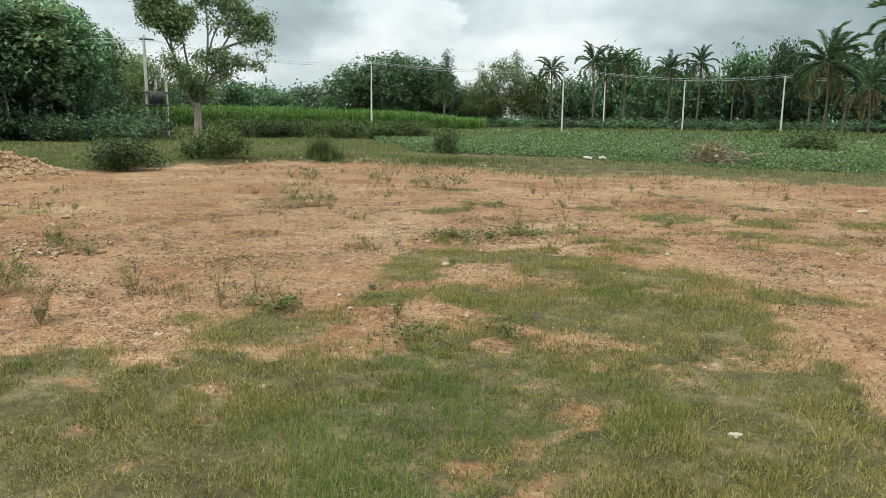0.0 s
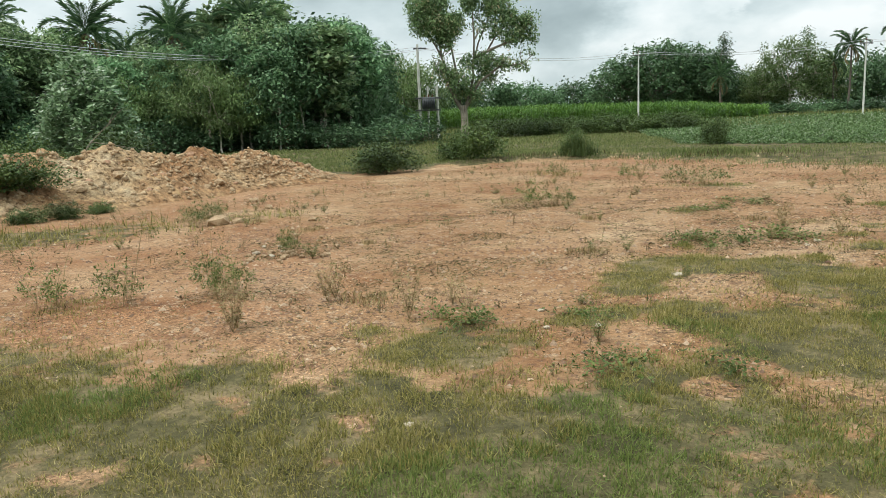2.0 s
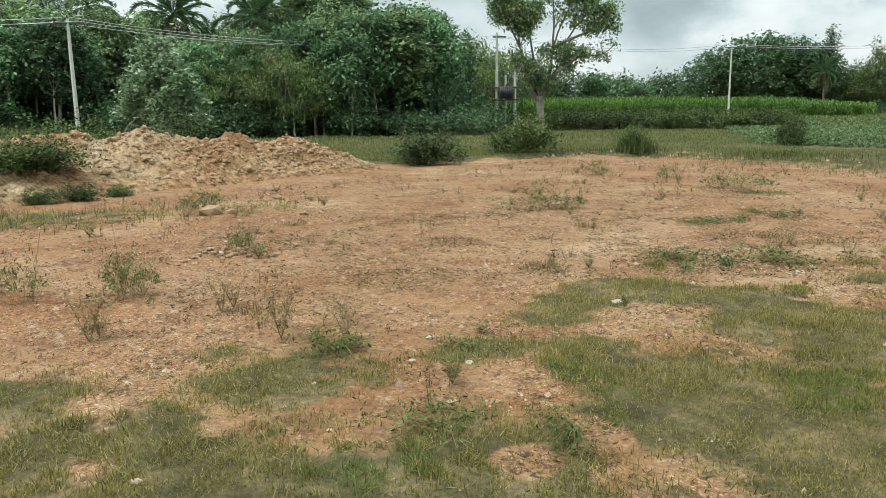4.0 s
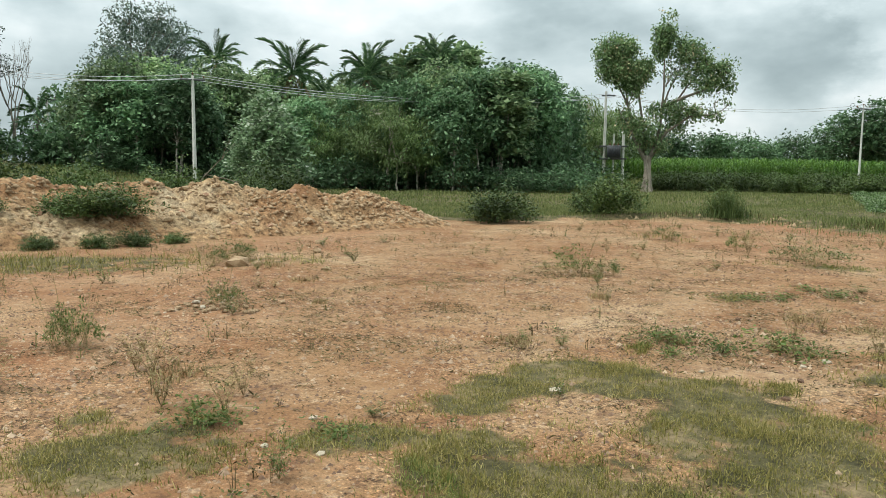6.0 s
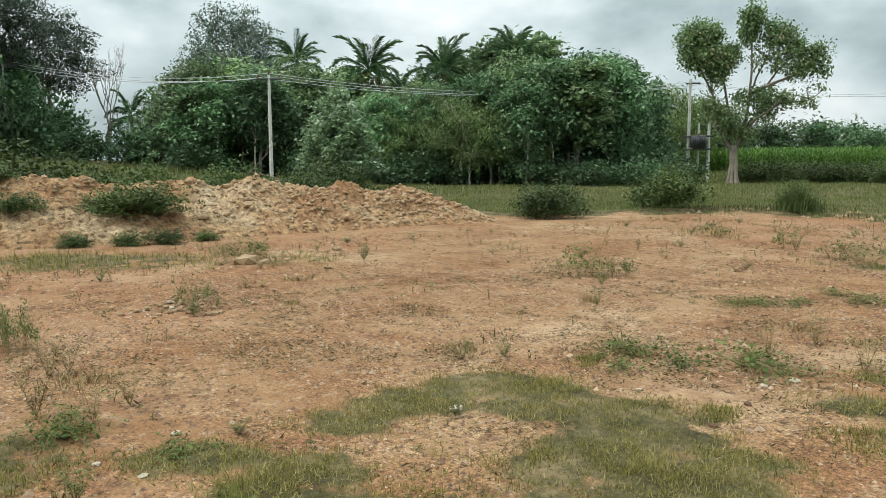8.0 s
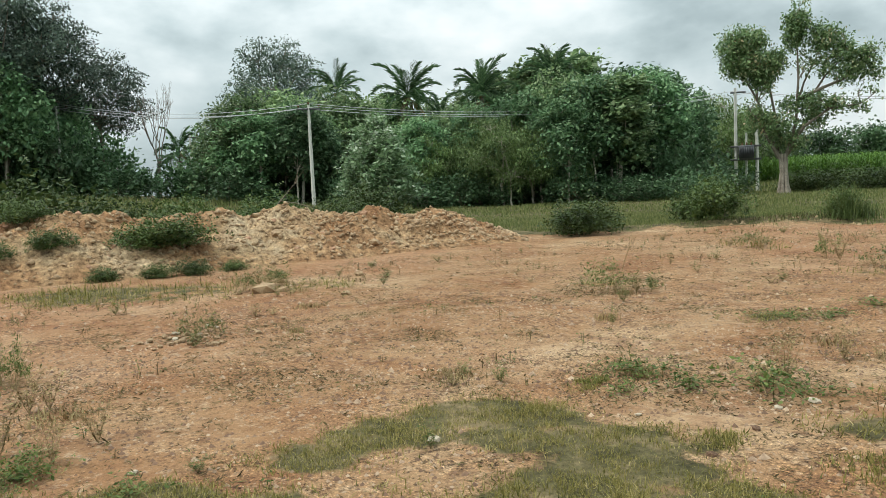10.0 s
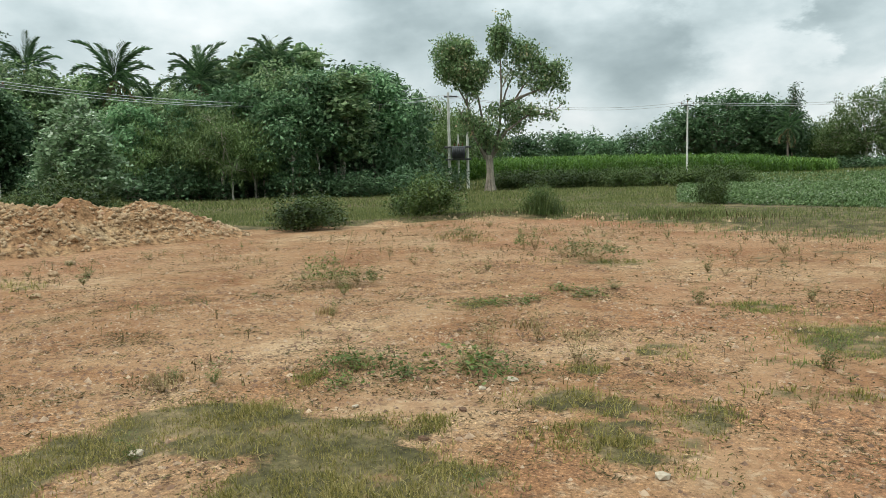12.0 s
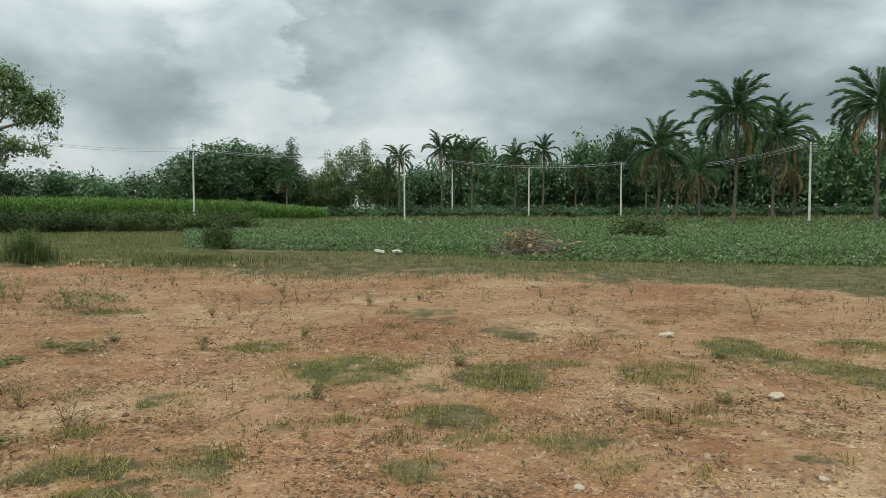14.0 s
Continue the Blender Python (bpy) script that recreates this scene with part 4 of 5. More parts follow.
def palm(az, d, height, size=1.0, seed=0, count=22, dry=3, lean=0.04, stiff=0.0, label="coconut palm with arching fronds and slim grey trunk"):
    rng = np.random.default_rng(100 + seed)
    x, y, z = spot(az, d)
    base = thing("coconut_palm", pose(x, y, z, 0, 0, rng.uniform(0, 360)), label, "palm", "palms round the fields")
    s = Shape()
    k = np.linspace(0, 1, 13)
    path = np.stack([lean * height * k ** 2, 0.02 * height * np.sin(k * 3), height * k - 0.15], -1)
    s.tube(path, np.interp(k, [0, .06, .2, 1], [0.28, 0.19, 0.145, 0.12]) * (1 + 0.06 * (np.arange(13) % 2)), 8)
    part("trunk", s.mesh("trunk", M_PALM_BARK, True), base)
    top = path[-1]
    nut = Shape()
    for a in range(7):
        c = top + [0.2 * math.cos(a * .9), 0.2 * math.sin(a * .9), -0.25 - .1 * (a % 2)]
        nut.tube([c + [0, 0, .13], c + [0, 0, .08], c, c - [0, 0, .09], c - [0, 0, .13]], [.02, .09, .12, .08, .02], 6)
    part("coconut_bunch", nut.mesh("coconut_bunch", M_FROND_DRY, True), base, "bunch of brownish coconuts")
    for i in range(count):
        f = i / (count - 1)
        if i >= count - dry:
            me = FROND_DRY
        else:
            me = HANG if f > 0.8 else FRONDS[min(3, int(f * 3.4 * (1 - 0.5 * stiff)))]
        ob = part("frond", me, base, "dry straw-coloured frond" if me is FROND_DRY else "")
        tilt = (-84 + 128 * f * (1 - 0.25 * stiff)) + rng.normal(0, 9)
        s1 = size * rng.uniform(0.82, 1.08)
        ob.matrix_basis = pose(*(top + [0, 0, -0.1 * f]), 0, tilt, i * 137.5 + rng.normal(0, 12)) @ Matrix.Scale(s1, 4)
    return base


palm(-71.2, 64, 9.5, .75, 1, 26, 0, .03, .8, "dark stiff-leaved palm above the wood")
palm(-66.3, 60, 8.8, .95, 2, 30, 4)
palm(-60.4, 60, 9.0, .95, 3, 30, 4)
palm(-54.8, 60, 9.9, .9, 4, 28, 2)
palm(-58.4, 56, 6.6, .9, 5, 20, 8, .06)
palm(-82.8, 68, 4.2, .8, 6, 18, 2)
FAR_PALMS = [(-9.6, 118, 11.2, .9), (-6.3, 116, 12.5, 1.0), (-5.4, 120, 12.4, .95), (-4.0, 118, 12.2, 1.0), (-.7, 120, 11.4, .95), (1.4, 118, 12.3, .9), (3.9, 122, 9.8, .85), (4.8, 126, 9.0, .8), (-2.4, 128, 9.4, .9), (-17.9, 110, 7.0, .8), (-10.4, 124, 9.0, .8), (9.0, 112, 9.0, .9)]
for i, (az, d, h, s) in enumerate(FAR_PALMS):
    palm(az, d, h * .86, s * .92, 20 + i, 30, 4, .03)
palm(9.9, 80, 7.7, 1.2, 40, 34, 5)
palm(-53.9, 51.5, .9, .42, 47, 12, 12, .02, 0, "small withered palm with hanging dry fronds")
palm(15.1, 77, 10.9, 1.35, 41, 38, 3, .01)
palm(17.7, 92, 9.7, 1.35, 42, 36, 5, .03)
palm(12.8, 88, 5.4, 1.1, 43, 22, 7)
palm(23.9, 82, 11.2, 1.4, 44, 38, 3, .02)
palm(19.0, 100, 6.5, 1.1, 45, 22, 6)
palm(11.2, 98, 8.0, 1.0, 46, 22, 4)


# ---- poles, transformer and wires ----
def utility_pole(x, y, z, height, turn, arms=1, label="tall pale concrete power pole with steel cross arm"):
    base = thing("utility_pole", pose(x, y, z, 0, 0, turn), label, "power pole", "power poles")
    s = Shape()
    s.tube([(0, 0, -.3), (0, 0, height * .5), (0, 0, height)], [.13, .11, .085], 4)
    part("shaft", s.mesh("shaft", M_CONCRETE), base)
    for a in range(arms):
        zz = height - .25 - .7 * a
        s = Shape()
        s.box(-.75, -.05, zz - .05, .75, .05, zz + .05, .01)
        s.tube([(-.45, 0, zz), (0, .12, zz - .45)], [.02, .02], 4)
        s.tube([(.45, 0, zz), (0, .12, zz - .45)], [.02, .02], 4)
        arm = part("cross_arm", s.mesh("cross_arm", M_STEEL), base)
        for i in (-.65, 0, .65):
            s = Shape()
            zi = zz + .05 if i else height
            s.tube([(i, 0, zi), (i, 0, zi + .06), (i, 0, zi + .09), (i, 0, zi + .15), (i, 0, zi + .2)], [.02, .02, .06, .065, .03], 6)
            part("insulator", s.mesh("insulator", M_PORCELAIN, True), arm)
    return base


POLE_SPOTS = dict(yard=(-73.4, 49), mid=(-24.6, 74), east=(-9.1, 82), far_a=(-5.45, 114), far_b=(.4, 110), palms=(7.25, 104), last=(20.0, 78), west=(-90.5, 60), thin=(-82.0, 76))
HEIGHTS = dict(yard=6.6, mid=7.2, east=7.3, far_a=7.4, far_b=7.4, palms=7.6, last=7.6, west=6.6, thin=6.0)
TOPS = {}
for key, (az, d) in POLE_SPOTS.items():
    x, y, z = spot(az, d)
    utility_pole(x, y, z, HEIGHTS[key], -az + 40 * (key in ("mid", "east")), 2 if key == "last" else 1)
    TOPS[key] = (x, y, z + HEIGHTS[key])


def transformer():
    x, y, z = spot(-41.6, 62)
    base = thing("pole_transformer", pose(x, y, z, 0, 0, 41.6), "grey transformer on a platform between two concrete poles", "transformer")
    for px, h in ((-.55, 8.0), (.95, 4.8)):
        s = Shape()
        s.tube([(px, 0, -.2), (px, 0, h * .5), (px, 0, h)], [.14, .12, .1], 4)
        part("post", s.mesh("post", M_CONCRETE), base)
    s = Shape()
    s.tube([(.2, .5, -.2), (.2, .5, 4.6)], [.11, .09], 6)
    part("post", s.mesh("post", M_CONCRETE, True), base)
    for zz in (2.55, 3.55):
        s = Shape()
        s.box(-.95, -.2, zz - .07, 1.25, -.1, zz + .07, .01)
        s.box(-.95, .1, zz - .07, 1.25, .2, zz + .07, .01)
        part("beam", s.mesh("beam", M_STEEL), base)
    s = Shape()
    s.box(-.35, -.4, 2.63, .75, .4, 3.6, .05)
    for i in range(7):
        s.box(-.3 + i * .16, -.55, 2.75, -.24 + i * .16, .55, 3.45)
    tank = part("tank", s.mesh("tank", M_TANK), base)
    for i in range(3):
        s = Shape()
        c = -.1 + i * .32
        s.tube([(c, 0, 3.58), (c, 0, 3.66), (c, 0, 3.72), (c, 0, 3.85)], [.05, .08, .05, .03], 6)
        part("bushing", s.mesh("bushing", M_PORCELAIN, True), tank)
    s = Shape()
    s.box(-.9, -.06, 7.6, .2, .06, 7.72, .01)
    part("cross_arm", s.mesh("cross_arm", M_STEEL), base)
    TOPS["transformer"] = (x - .4, y - .35, z + 7.7)


transformer()


def wire(a, b, sag, label="sagging bare aluminium power line"):
    a, b = np.array(a), np.array(b)
    k = np.linspace(0, 1, 25)[:, None]
    p = a + (b - a) * k
    p[:, 2] -= (4 * sag * k * (1 - k))[:, 0]
    s = Shape()
    s.tube(p, np.full(25, 0.017), 4)
    ob = s.mesh("power_line", M_WIRE)
    tagged(new("power_line", ob), label, "power line", "power lines")


def span(a, b, sag, rows=((0, 0, 0.1), (.5, .4, -.15), (-.5, -.4, -.15))):
    for dx, dy, dz in rows:
        off = np.array((dx, dy, dz))
        wire(np.array(TOPS[a]) + off, np.array(TOPS[b]) + off, sag)


span("yard", "transformer", 1.0)
span("west", "yard", 0.7)
span("transformer", "mid", 0.8, ((0, 0, .1), (.4, .3, -.1)))
span("mid", "east", 0.6, ((0, 0, .1), (.4, .3, -.1)))
span("east", "palms", 0.9, ((0, 0, .1), (.4, .3, -.1)))
span("palms", "last", 1.2)
TOPS["south"] = (-70, -45, 9.0)
span("west", "south", 1.0)


# ---- fields ----
def sector(az0, az1, d0, d1, n, rng):
    """Points on the ground spread evenly over a ring sector."""
    az = np.radians(rng.uniform(az0, az1, n))
    d = np.sqrt(rng.uniform(d0 * d0, d1 * d1, n))
    x, y = EYE[0] + d * np.sin(az), EYE[1] + d * np.cos(az)
    return np.stack([x, y, lie(x, y)], -1), d


def build_maize():
    rng = np.random.default_rng(90)
    s = Shape()
    p, d = sector(-46.5, -15, 82, 100, 5200, rng)
    az = np.degrees(np.arctan2(p[:, 0] - EYE[0], p[:, 1] - EYE[1]))
    tall = np.interp(az, [-46, -30, -21, -15], [2.5, 2.45, 2.2, 1.3]) * rng.uniform(0.82, 1.12, len(p))
    near = np.interp(az, [-46.5, -42, -38, -15], [74, 82, 84, 90])
    p, tall = p[d > near], tall[d > near]
    n = len(p)
    up = np.array([0, 0, 1.0])
    for j in range(9):
        q = p + up * (tall * (0.15 + 0.09 * j))[:, None]
        th = rng.random(n) * 6.283
        o = np.stack([np.cos(th), np.sin(th), np.zeros(n)], -1)
        L = (0.75 * rng.uniform(0.7, 1.2, n))[:, None]
        w = np.stack([-np.sin(th), np.cos(th), np.zeros(n)], -1) * 0.055
        mid, tip = q + o * L * .45 + up * L * .45, q + o * L + up * L * rng.uniform(-.2, .7, (n, 1))
        s.add(np.stack([q, mid + w, tip, mid - w], 1).reshape(-1, 3), np.arange(4 * n).reshape(n, 4))
    a = p - [0.02, 0, 0]
    b = p + up * tall[:, None]
    s.add(np.stack([a, a + [.04, 0, 0], b + [.02, 0, 0], b], 1).reshape(-1, 3), np.arange(4 * n).reshape(n, 4))
    tagged(new("maize_field", s.mesh("maize_field", M_MAIZE)), "tall bright green maize standing in a dense field", "maize", kind="stuff")


build_maize()


def field_near(x):
    """Southern edge of the young crop."""
    return np.interp(x, [-30, -16, -11.3, -7.7, 2.3, 10, 40], [42, 35, 30.5, 29, 26.4, 25, 18])


def build_crop():
    rng = np.random.default_rng(91)
    s = Shape()
    for lo, hi, n, size, per in ((18, 36, 17000, .09, 16), (36, 60, 17000, .12, 12), (60, 84, 10000, .2, 8)):
        p, d = sector(-27, 33, lo, hi, n, rng)
        edge = p[:, 1] - field_near(p[:, 0])
        keep = (edge > 0) & (rng.random(len(p)) < 0.65 + 0.35 * wavy(p[:, 0], p[:, 1], 2.0)) & ((p[:, 0] - EYE[0]) > -0.47 * (p[:, 1] - EYE[1])) & (np.hypot(p[:, 0] - 1.4, p[:, 1] - 29) > 1.5)
        p = p[keep]
        h = 0.27 * rng.uniform(.6, 1.2, len(p)) * (0.85 + 0.3 * wavy(p[:, 0], p[:, 1], 3.0)) * np.clip((edge[keep] + .5) / 3, .35, 1)
        q = np.repeat(p, per, 0)
        q[:, 2] += np.repeat(h, per) * rng.uniform(0.25, 1.1, len(q))
        q[:, :2] += rng.normal(0, size * .35, (len(q), 2))
        s.leaves(q, size, rng, -0.2, .6)
    tagged(new("young_crop", s.mesh("young_crop", M_CROP)), "low leafy crop with pale leaf tips in broad field", "crop", kind="stuff")


build_crop()


def build_meadow():
    rng = np.random.default_rng(92)
    s = Shape()
    for az0, az1, lo, hi, n, h, w in ((-66, -22, 19, 34, 80000, .11, .008), (-72, -18, 34, 62, 60000, .17, .018), (-24, 32, 15.5, 24.5, 34000, .10, .006), (-44, -14, 60, 92, 22000, .4, .035), (-16, 30, 82, 125, 14000, .5, .06), (-100, -66, 19.5, 52, 26000, .42, .02)):
        p, d = sector(az0, az1, lo, hi, n, rng)
        keep = (rng.random(len(p)) < cover(p[:, 0], p[:, 1]) * (0.35 + 0.65 * wavy(p[:, 0], p[:, 1], 1.4)))
        keep &= ~((p[:, 0] > -19.5) & (p[:, 1] < 16.5) & (p[:, 0] < -13))
        p = p[keep]
        hh = h * (0.5 + 1.0 * wavy(p[:, 0] + 30, p[:, 1], 3.0))
        s.blades(p, hh, w, rng, 0.45)
    tagged(new("meadow_grass", s.mesh("meadow_grass", M_MEADOW)), "rough green meadow grass round the bare plot", "grass", kind="stuff")


build_meadow()


def build_lawn():
    rng = np.random.default_rng(93)
    for name, mat, lo, hi, label in (("turf_grass", M_GRASS, 0.0, 0.76, "short dull green and straw-coloured turf"), ("lush_grass", M_LUSH, 0.66, 1.0, "brighter green grass in thicker patches")):
        s = Shape()
        for n, box, h, w in ((800000, (-5.2, -0.2, 2.4, 7.8), .042, .0024), (300000, (-4.2, 7.2, 5.5, 13), .045, .0032), (50000, (-13.5, 1.0, -8.0, 17), .13, .005), (160000, (-8.0, -.4, -5.2, 9), .04, .0022), (30000, (-8.0, 9, -4.2, 17), .06, .004)):
            def weight(x, y):
                lush = wavy(x + 20, y, 1.3) * 0.65 + wavy(x, y + 40, 0.4) * 0.35
                k = ((lush >= lo) & (lush < hi)) * 1.0
                return k * cover(x, y) ** 1.3 * (0.12 + 0.9 * smoothstep(.25, .7, wavy(x, y, 0.09) * .6 + .4 * wavy(x, y, .3)))
            p = scatter(n, *box, weight, rng)
            tall = h * (0.55 + 0.9 * wavy(p[:, 0], p[:, 1] + 9, 0.45))
            s.slivers(p, tall * 1.1, w * 1.5, rng, 0.95)
        tagged(new(name, s.mesh(name, mat)), label, "grass", kind="stuff")


build_lawn()


# ---- loose stones and grit ----
def dirt(x, y):
    return (1 - cover(x, y)) * (x > -13.6)


rubble(80000, lambda x, y: dirt(x, y) * (0.15 + 0.85 * wavy(x, y, 0.8) ** 2), (-7, 1, 5, 11.5), (.004, .022), M_GRIT, "gravel", "scattered small gravel on the bare clay")
rubble(16000, lambda x, y: dirt(x, y) * wavy(x, y, 1.4), (-14, 2, 9, 22), (.010, .045), M_GRIT, "gravel", "scattered small gravel on the bare clay", seed=6)
rubble(60000, lambda x, y: dirt(x, y) * smoothstep(.35, .8, wavy(x + 7, y, 1.1) * .5 + wavy(x, y + 7, .22) * .5), (-9, 1.5, 6, 14), (.005, .03), M_CLOD, "dark_clods", "dark crumbs of earth and dead leaves", seed=7)
rubble(1500, lambda x, y: smoothstep(-.6, -.1, y - far_edge(x)) * smoothstep(1.3, .6, y - far_edge(x)) * wavy(x, y, .9), (-15, 18, -5, 25), (.04, .14), M_ROCK, "edge_stones", "broken stones along the edge of the plot", seed=8)


DRIFTS = [(-4.6, 5.5, .55), (-2.7, 7.9, .8), (-6.9, 5.2, .45), (-2.1, 8.4, .5), (-5.6, 7.2, .4), (-4.0, 10.7, .6), (-3.5, 11.7, .6), (-8.2, 7.9, .5), (-7.0, 10.4, .6), (-5.3, 14.7, .8), (1.6, 9.3, .6), (-1.2, 13.0, .7)]


def drift(x, y):
    k = .45 * wavy(x, y, .55) + .55 * wavy(x + 60, y, .14)
    for cx, cy, r in DRIFTS:
        k = k + .4 * smoothstep(1.3, .4, np.hypot(x - cx, (y - cy)) / r)
    return dirt(x, y) * smoothstep(.46, .78, k)


def build_litter():
    """Flat scraps of dead weed and short dry grass in drifts on the clay."""
    rng = np.random.default_rng(13)
    s = Shape()
    for n, box, size in ((190000, (-8, 2, 5, 12), .024), (110000, (-13.5, 3, 9, 21), .045)):
        p = scatter(n, *box, drift, rng)
        p[:, 2] += .006
        s.leaves(p, size, rng, -.12, .22, .5)
    tagged(new("dry_litter", s.mesh("dry_litter", M_LITTER)), "drifts of dead brown weed scraps on the clay", "litter", kind="stuff")


build_litter()


def build_sprigs():
    """Small standing weeds, too many to count, thicker towards the far edge of the plot."""
    for name, mat, seed, n, label in (("dead_sprigs", M_LITTER, 14, 5200, "small dead brown weeds standing on the clay"), ("green_sprigs", M_WEED, 15, 2600, "small green weeds standing on the clay")):
        rng, s = np.random.default_rng(seed), Shape()

        def weight(x, y):
            near_edge = smoothstep(-7, -1, y - far_edge(x))
            k = smoothstep(.48, .78, wavy(x + seed, y, 1.1) * .5 + wavy(x, y + seed, .35) * .5)
            return dirt(x, y) * np.clip(k * (.45 + .35 * near_edge), 0, 1) * (np.hypot(x - 1.2, y - 4.2) > 2.6)
        p = scatter(n, -13.5, 2.5, 9, 22, weight, rng)
        h = rng.uniform(.05, .19, len(p))
        for _ in range(3):
            s.blades(p + rng.normal(0, .012, p.shape) * [1, 1, 0], h, .0022, rng, .35)
        q = np.repeat(p, 16, 0)
        up = rng.uniform(.15, 1.0, len(q))
        q[:, 2] += np.repeat(h, 16) * up
        q[:, :2] += rng.normal(0, 1, (len(q), 2)) * (np.repeat(h, 16) * .34 * (.5 + up))[:, None]
        s.leaves(q, .028, rng, .0, .4)
        tagged(new(name, s.mesh(name, mat)), label, "weeds", kind="stuff")


build_sprigs()


def heap_rubble():
    rng = np.random.default_rng(12)
    n = 9000
    x, y = -16.8 + rng.triangular(-1.5, 0.8, 3.4, n), rng.uniform(-3, 16, n)
    h = heap_height(x, y)
    k = (h > 0.02) & (rng.random(n) < 0.2 + 0.9 * wavy(x, y, 1.2) ** 1.5)
    p = np.stack([x, y, lie(x, y) + h + .004], -1)[k] - [-16, 6, 0]
    s = Shape()
    for q in p:
        r = 0.025 + 0.08 * rng.random() ** 2.5
        a = rng.random(5) * 0.5 + np.arange(5) * 1.257
        ring = np.stack([np.cos(a) * r * rng.uniform(.7, 1.3, 5), np.sin(a) * r * rng.uniform(.7, 1.3, 5), np.zeros(5)], -1)
        v = np.concatenate([q + ring - [0, 0, r * .3], [q + [rng.normal(0, r * .3), rng.normal(0, r * .3), r * rng.uniform(.35, .6)]]])
        v = np.concatenate([v, [q - [0, 0, r * .9]]])
        s.add(v, None, [[i, (i + 1) % 5, 5] for i in range(5)] + [[(i + 1) % 5, i, 6] for i in range(5)])
    ob = part("stone_litter", s.mesh("stone_litter", M_ROCK), heap, "small broken stones on the heap")
    ob["kind"] = "stuff"


heap_rubble()


def stone(x, y, size, mat_set, label, turn=0.0, name="stone"):
    z = float(lie(x, y))
    ob = thing(name, pose(x, y, z + size * .12, 6, -8, turn) @ Matrix.Scale(size, 4), label, "stone", "loose stones on the plot", mat_set)
    return ob


PALE = [lump("pale_stone", RNG, M_PALE, .5) for _ in range(3)]
DARK = [lump("dark_clod", RNG, M_CLOD, .75) for _ in range(2)]
for i, (x, y, s) in enumerate([(-3.09, 4.34, .10), (-2.6, 5.92, .15), (-2.5, 4.08, .09), (-1.95, 8.0, .09), (-1.9, 8.27, .13), (-.37, 7.42, .14), (-2.32, 7.2, .08), (2.94, 13.15, .3), (3.25, 10.28, .22), (1.57, 8.18, .10), (2.89, 8.4, .09), (-1.43, 17.6, .16), (-.07, 2.2, .12), (-2.55, 2.1, .10), (-2.8, 3.9, .09)]):
    stone(x, y, s * .68, PALE[i % 3], "pale flat stone lying on the ground", i * 50)
for i, (x, y, s) in enumerate([(2.05, 9.78, .14), (-1.56, 9.24, .12), (-1.75, 7.57, .12), (-1.59, 7.06, .13), (-3.3, 9.3, .12), (1.75, 9.4, .08)]):
    stone(x, y, s * .5, DARK[i % 2], "dark crumbly clod of earth", i * 70, "earth_clod")
for i, (x, y, s) in enumerate([(-10.2, 6.7, .42), (-10.0, 6.95, .22), (-9.0, 7.6, .16), (-11.2, 8.6, .2), (-12.6, 9.4, .26)]):
    stone(x, y, s, ROCKS[i % 6], "buff broken rock beside the heap", i * 33, "rock")


def build_rubble_pile():
    """Low scatter of pale stones grown through with weeds."""
    z = float(lie(-6.9, 5.25))
    base = thing("rubble_pile", pose(-6.9, 5.25, z), "low scattered pile of pale broken stones on clay", "rubble pile")
    rng = np.random.default_rng(17)
    for i in range(46):
        q = rng.uniform(.03, .11)
        ob = part("stone", (ROCKS + PALE)[i % 7], base)
        ob.matrix_basis = pose(rng.normal(0, .42), rng.normal(0, .36), q * .1, *rng.uniform(-20, 20, 2), rng.uniform(0, 360)) @ Matrix.Scale(q, 4)


build_rubble_pile()


# ---- weeds and shrubs on the plot ----
def build_dry_weed(base, seed, h=.5, stems=4):
    rng, s, lf = np.random.default_rng(seed), Shape(), Shape()
    tips = []
    for i in range(stems):
        th = rng.uniform(0, 6.28)
        d = np.array([math.cos(th) * .38, math.sin(th) * .38, 1.0])
        k = np.linspace(0, 1, 5)[:, None]
        hh = h * rng.uniform(.6, 1.1)
        p = d * k * hh + rng.normal(0, .012, (5, 3)) * k
        s.tube(p, np.linspace(.0024, .001, 5), 3)
        for j in range(6):
            a = p[rng.integers(1, 5)]
            e = a + np.array([rng.normal(0, .4), rng.normal(0, .4), .6]) * hh * .25
            s.tube([a, (a + e) / 2 + rng.normal(0, .01, 3), e], [.0013, .001, .0007], 3)
            tips += [e, (a + e) / 2, a]
    lf.leaves(np.repeat(np.array(tips), 3, 0) + rng.normal(0, .016, (len(tips) * 3, 3)), .022, rng, .1, .4)
    part("stem", s.mesh("stem", M_DRY), base)
    part("foliage", lf.mesh("foliage", M_DRY if seed % 2 else M_WEED), base)


def build_tuft(base, seed, w=.35, h=.3, n=420, mat=None):
    rng, s = np.random.default_rng(seed), Shape()
    p = np.concatenate([rng.normal(0, w * .4, (n, 2)), np.zeros((n, 1))], 1)
    s.blades(p, h * np.clip(1.2 - np.hypot(p[:, 0], p[:, 1]) / w * .6, .3, 1), .0045, rng, .55)
    part("leaf_tuft", s.mesh("leaf_tuft", mat or M_LUSH), base)


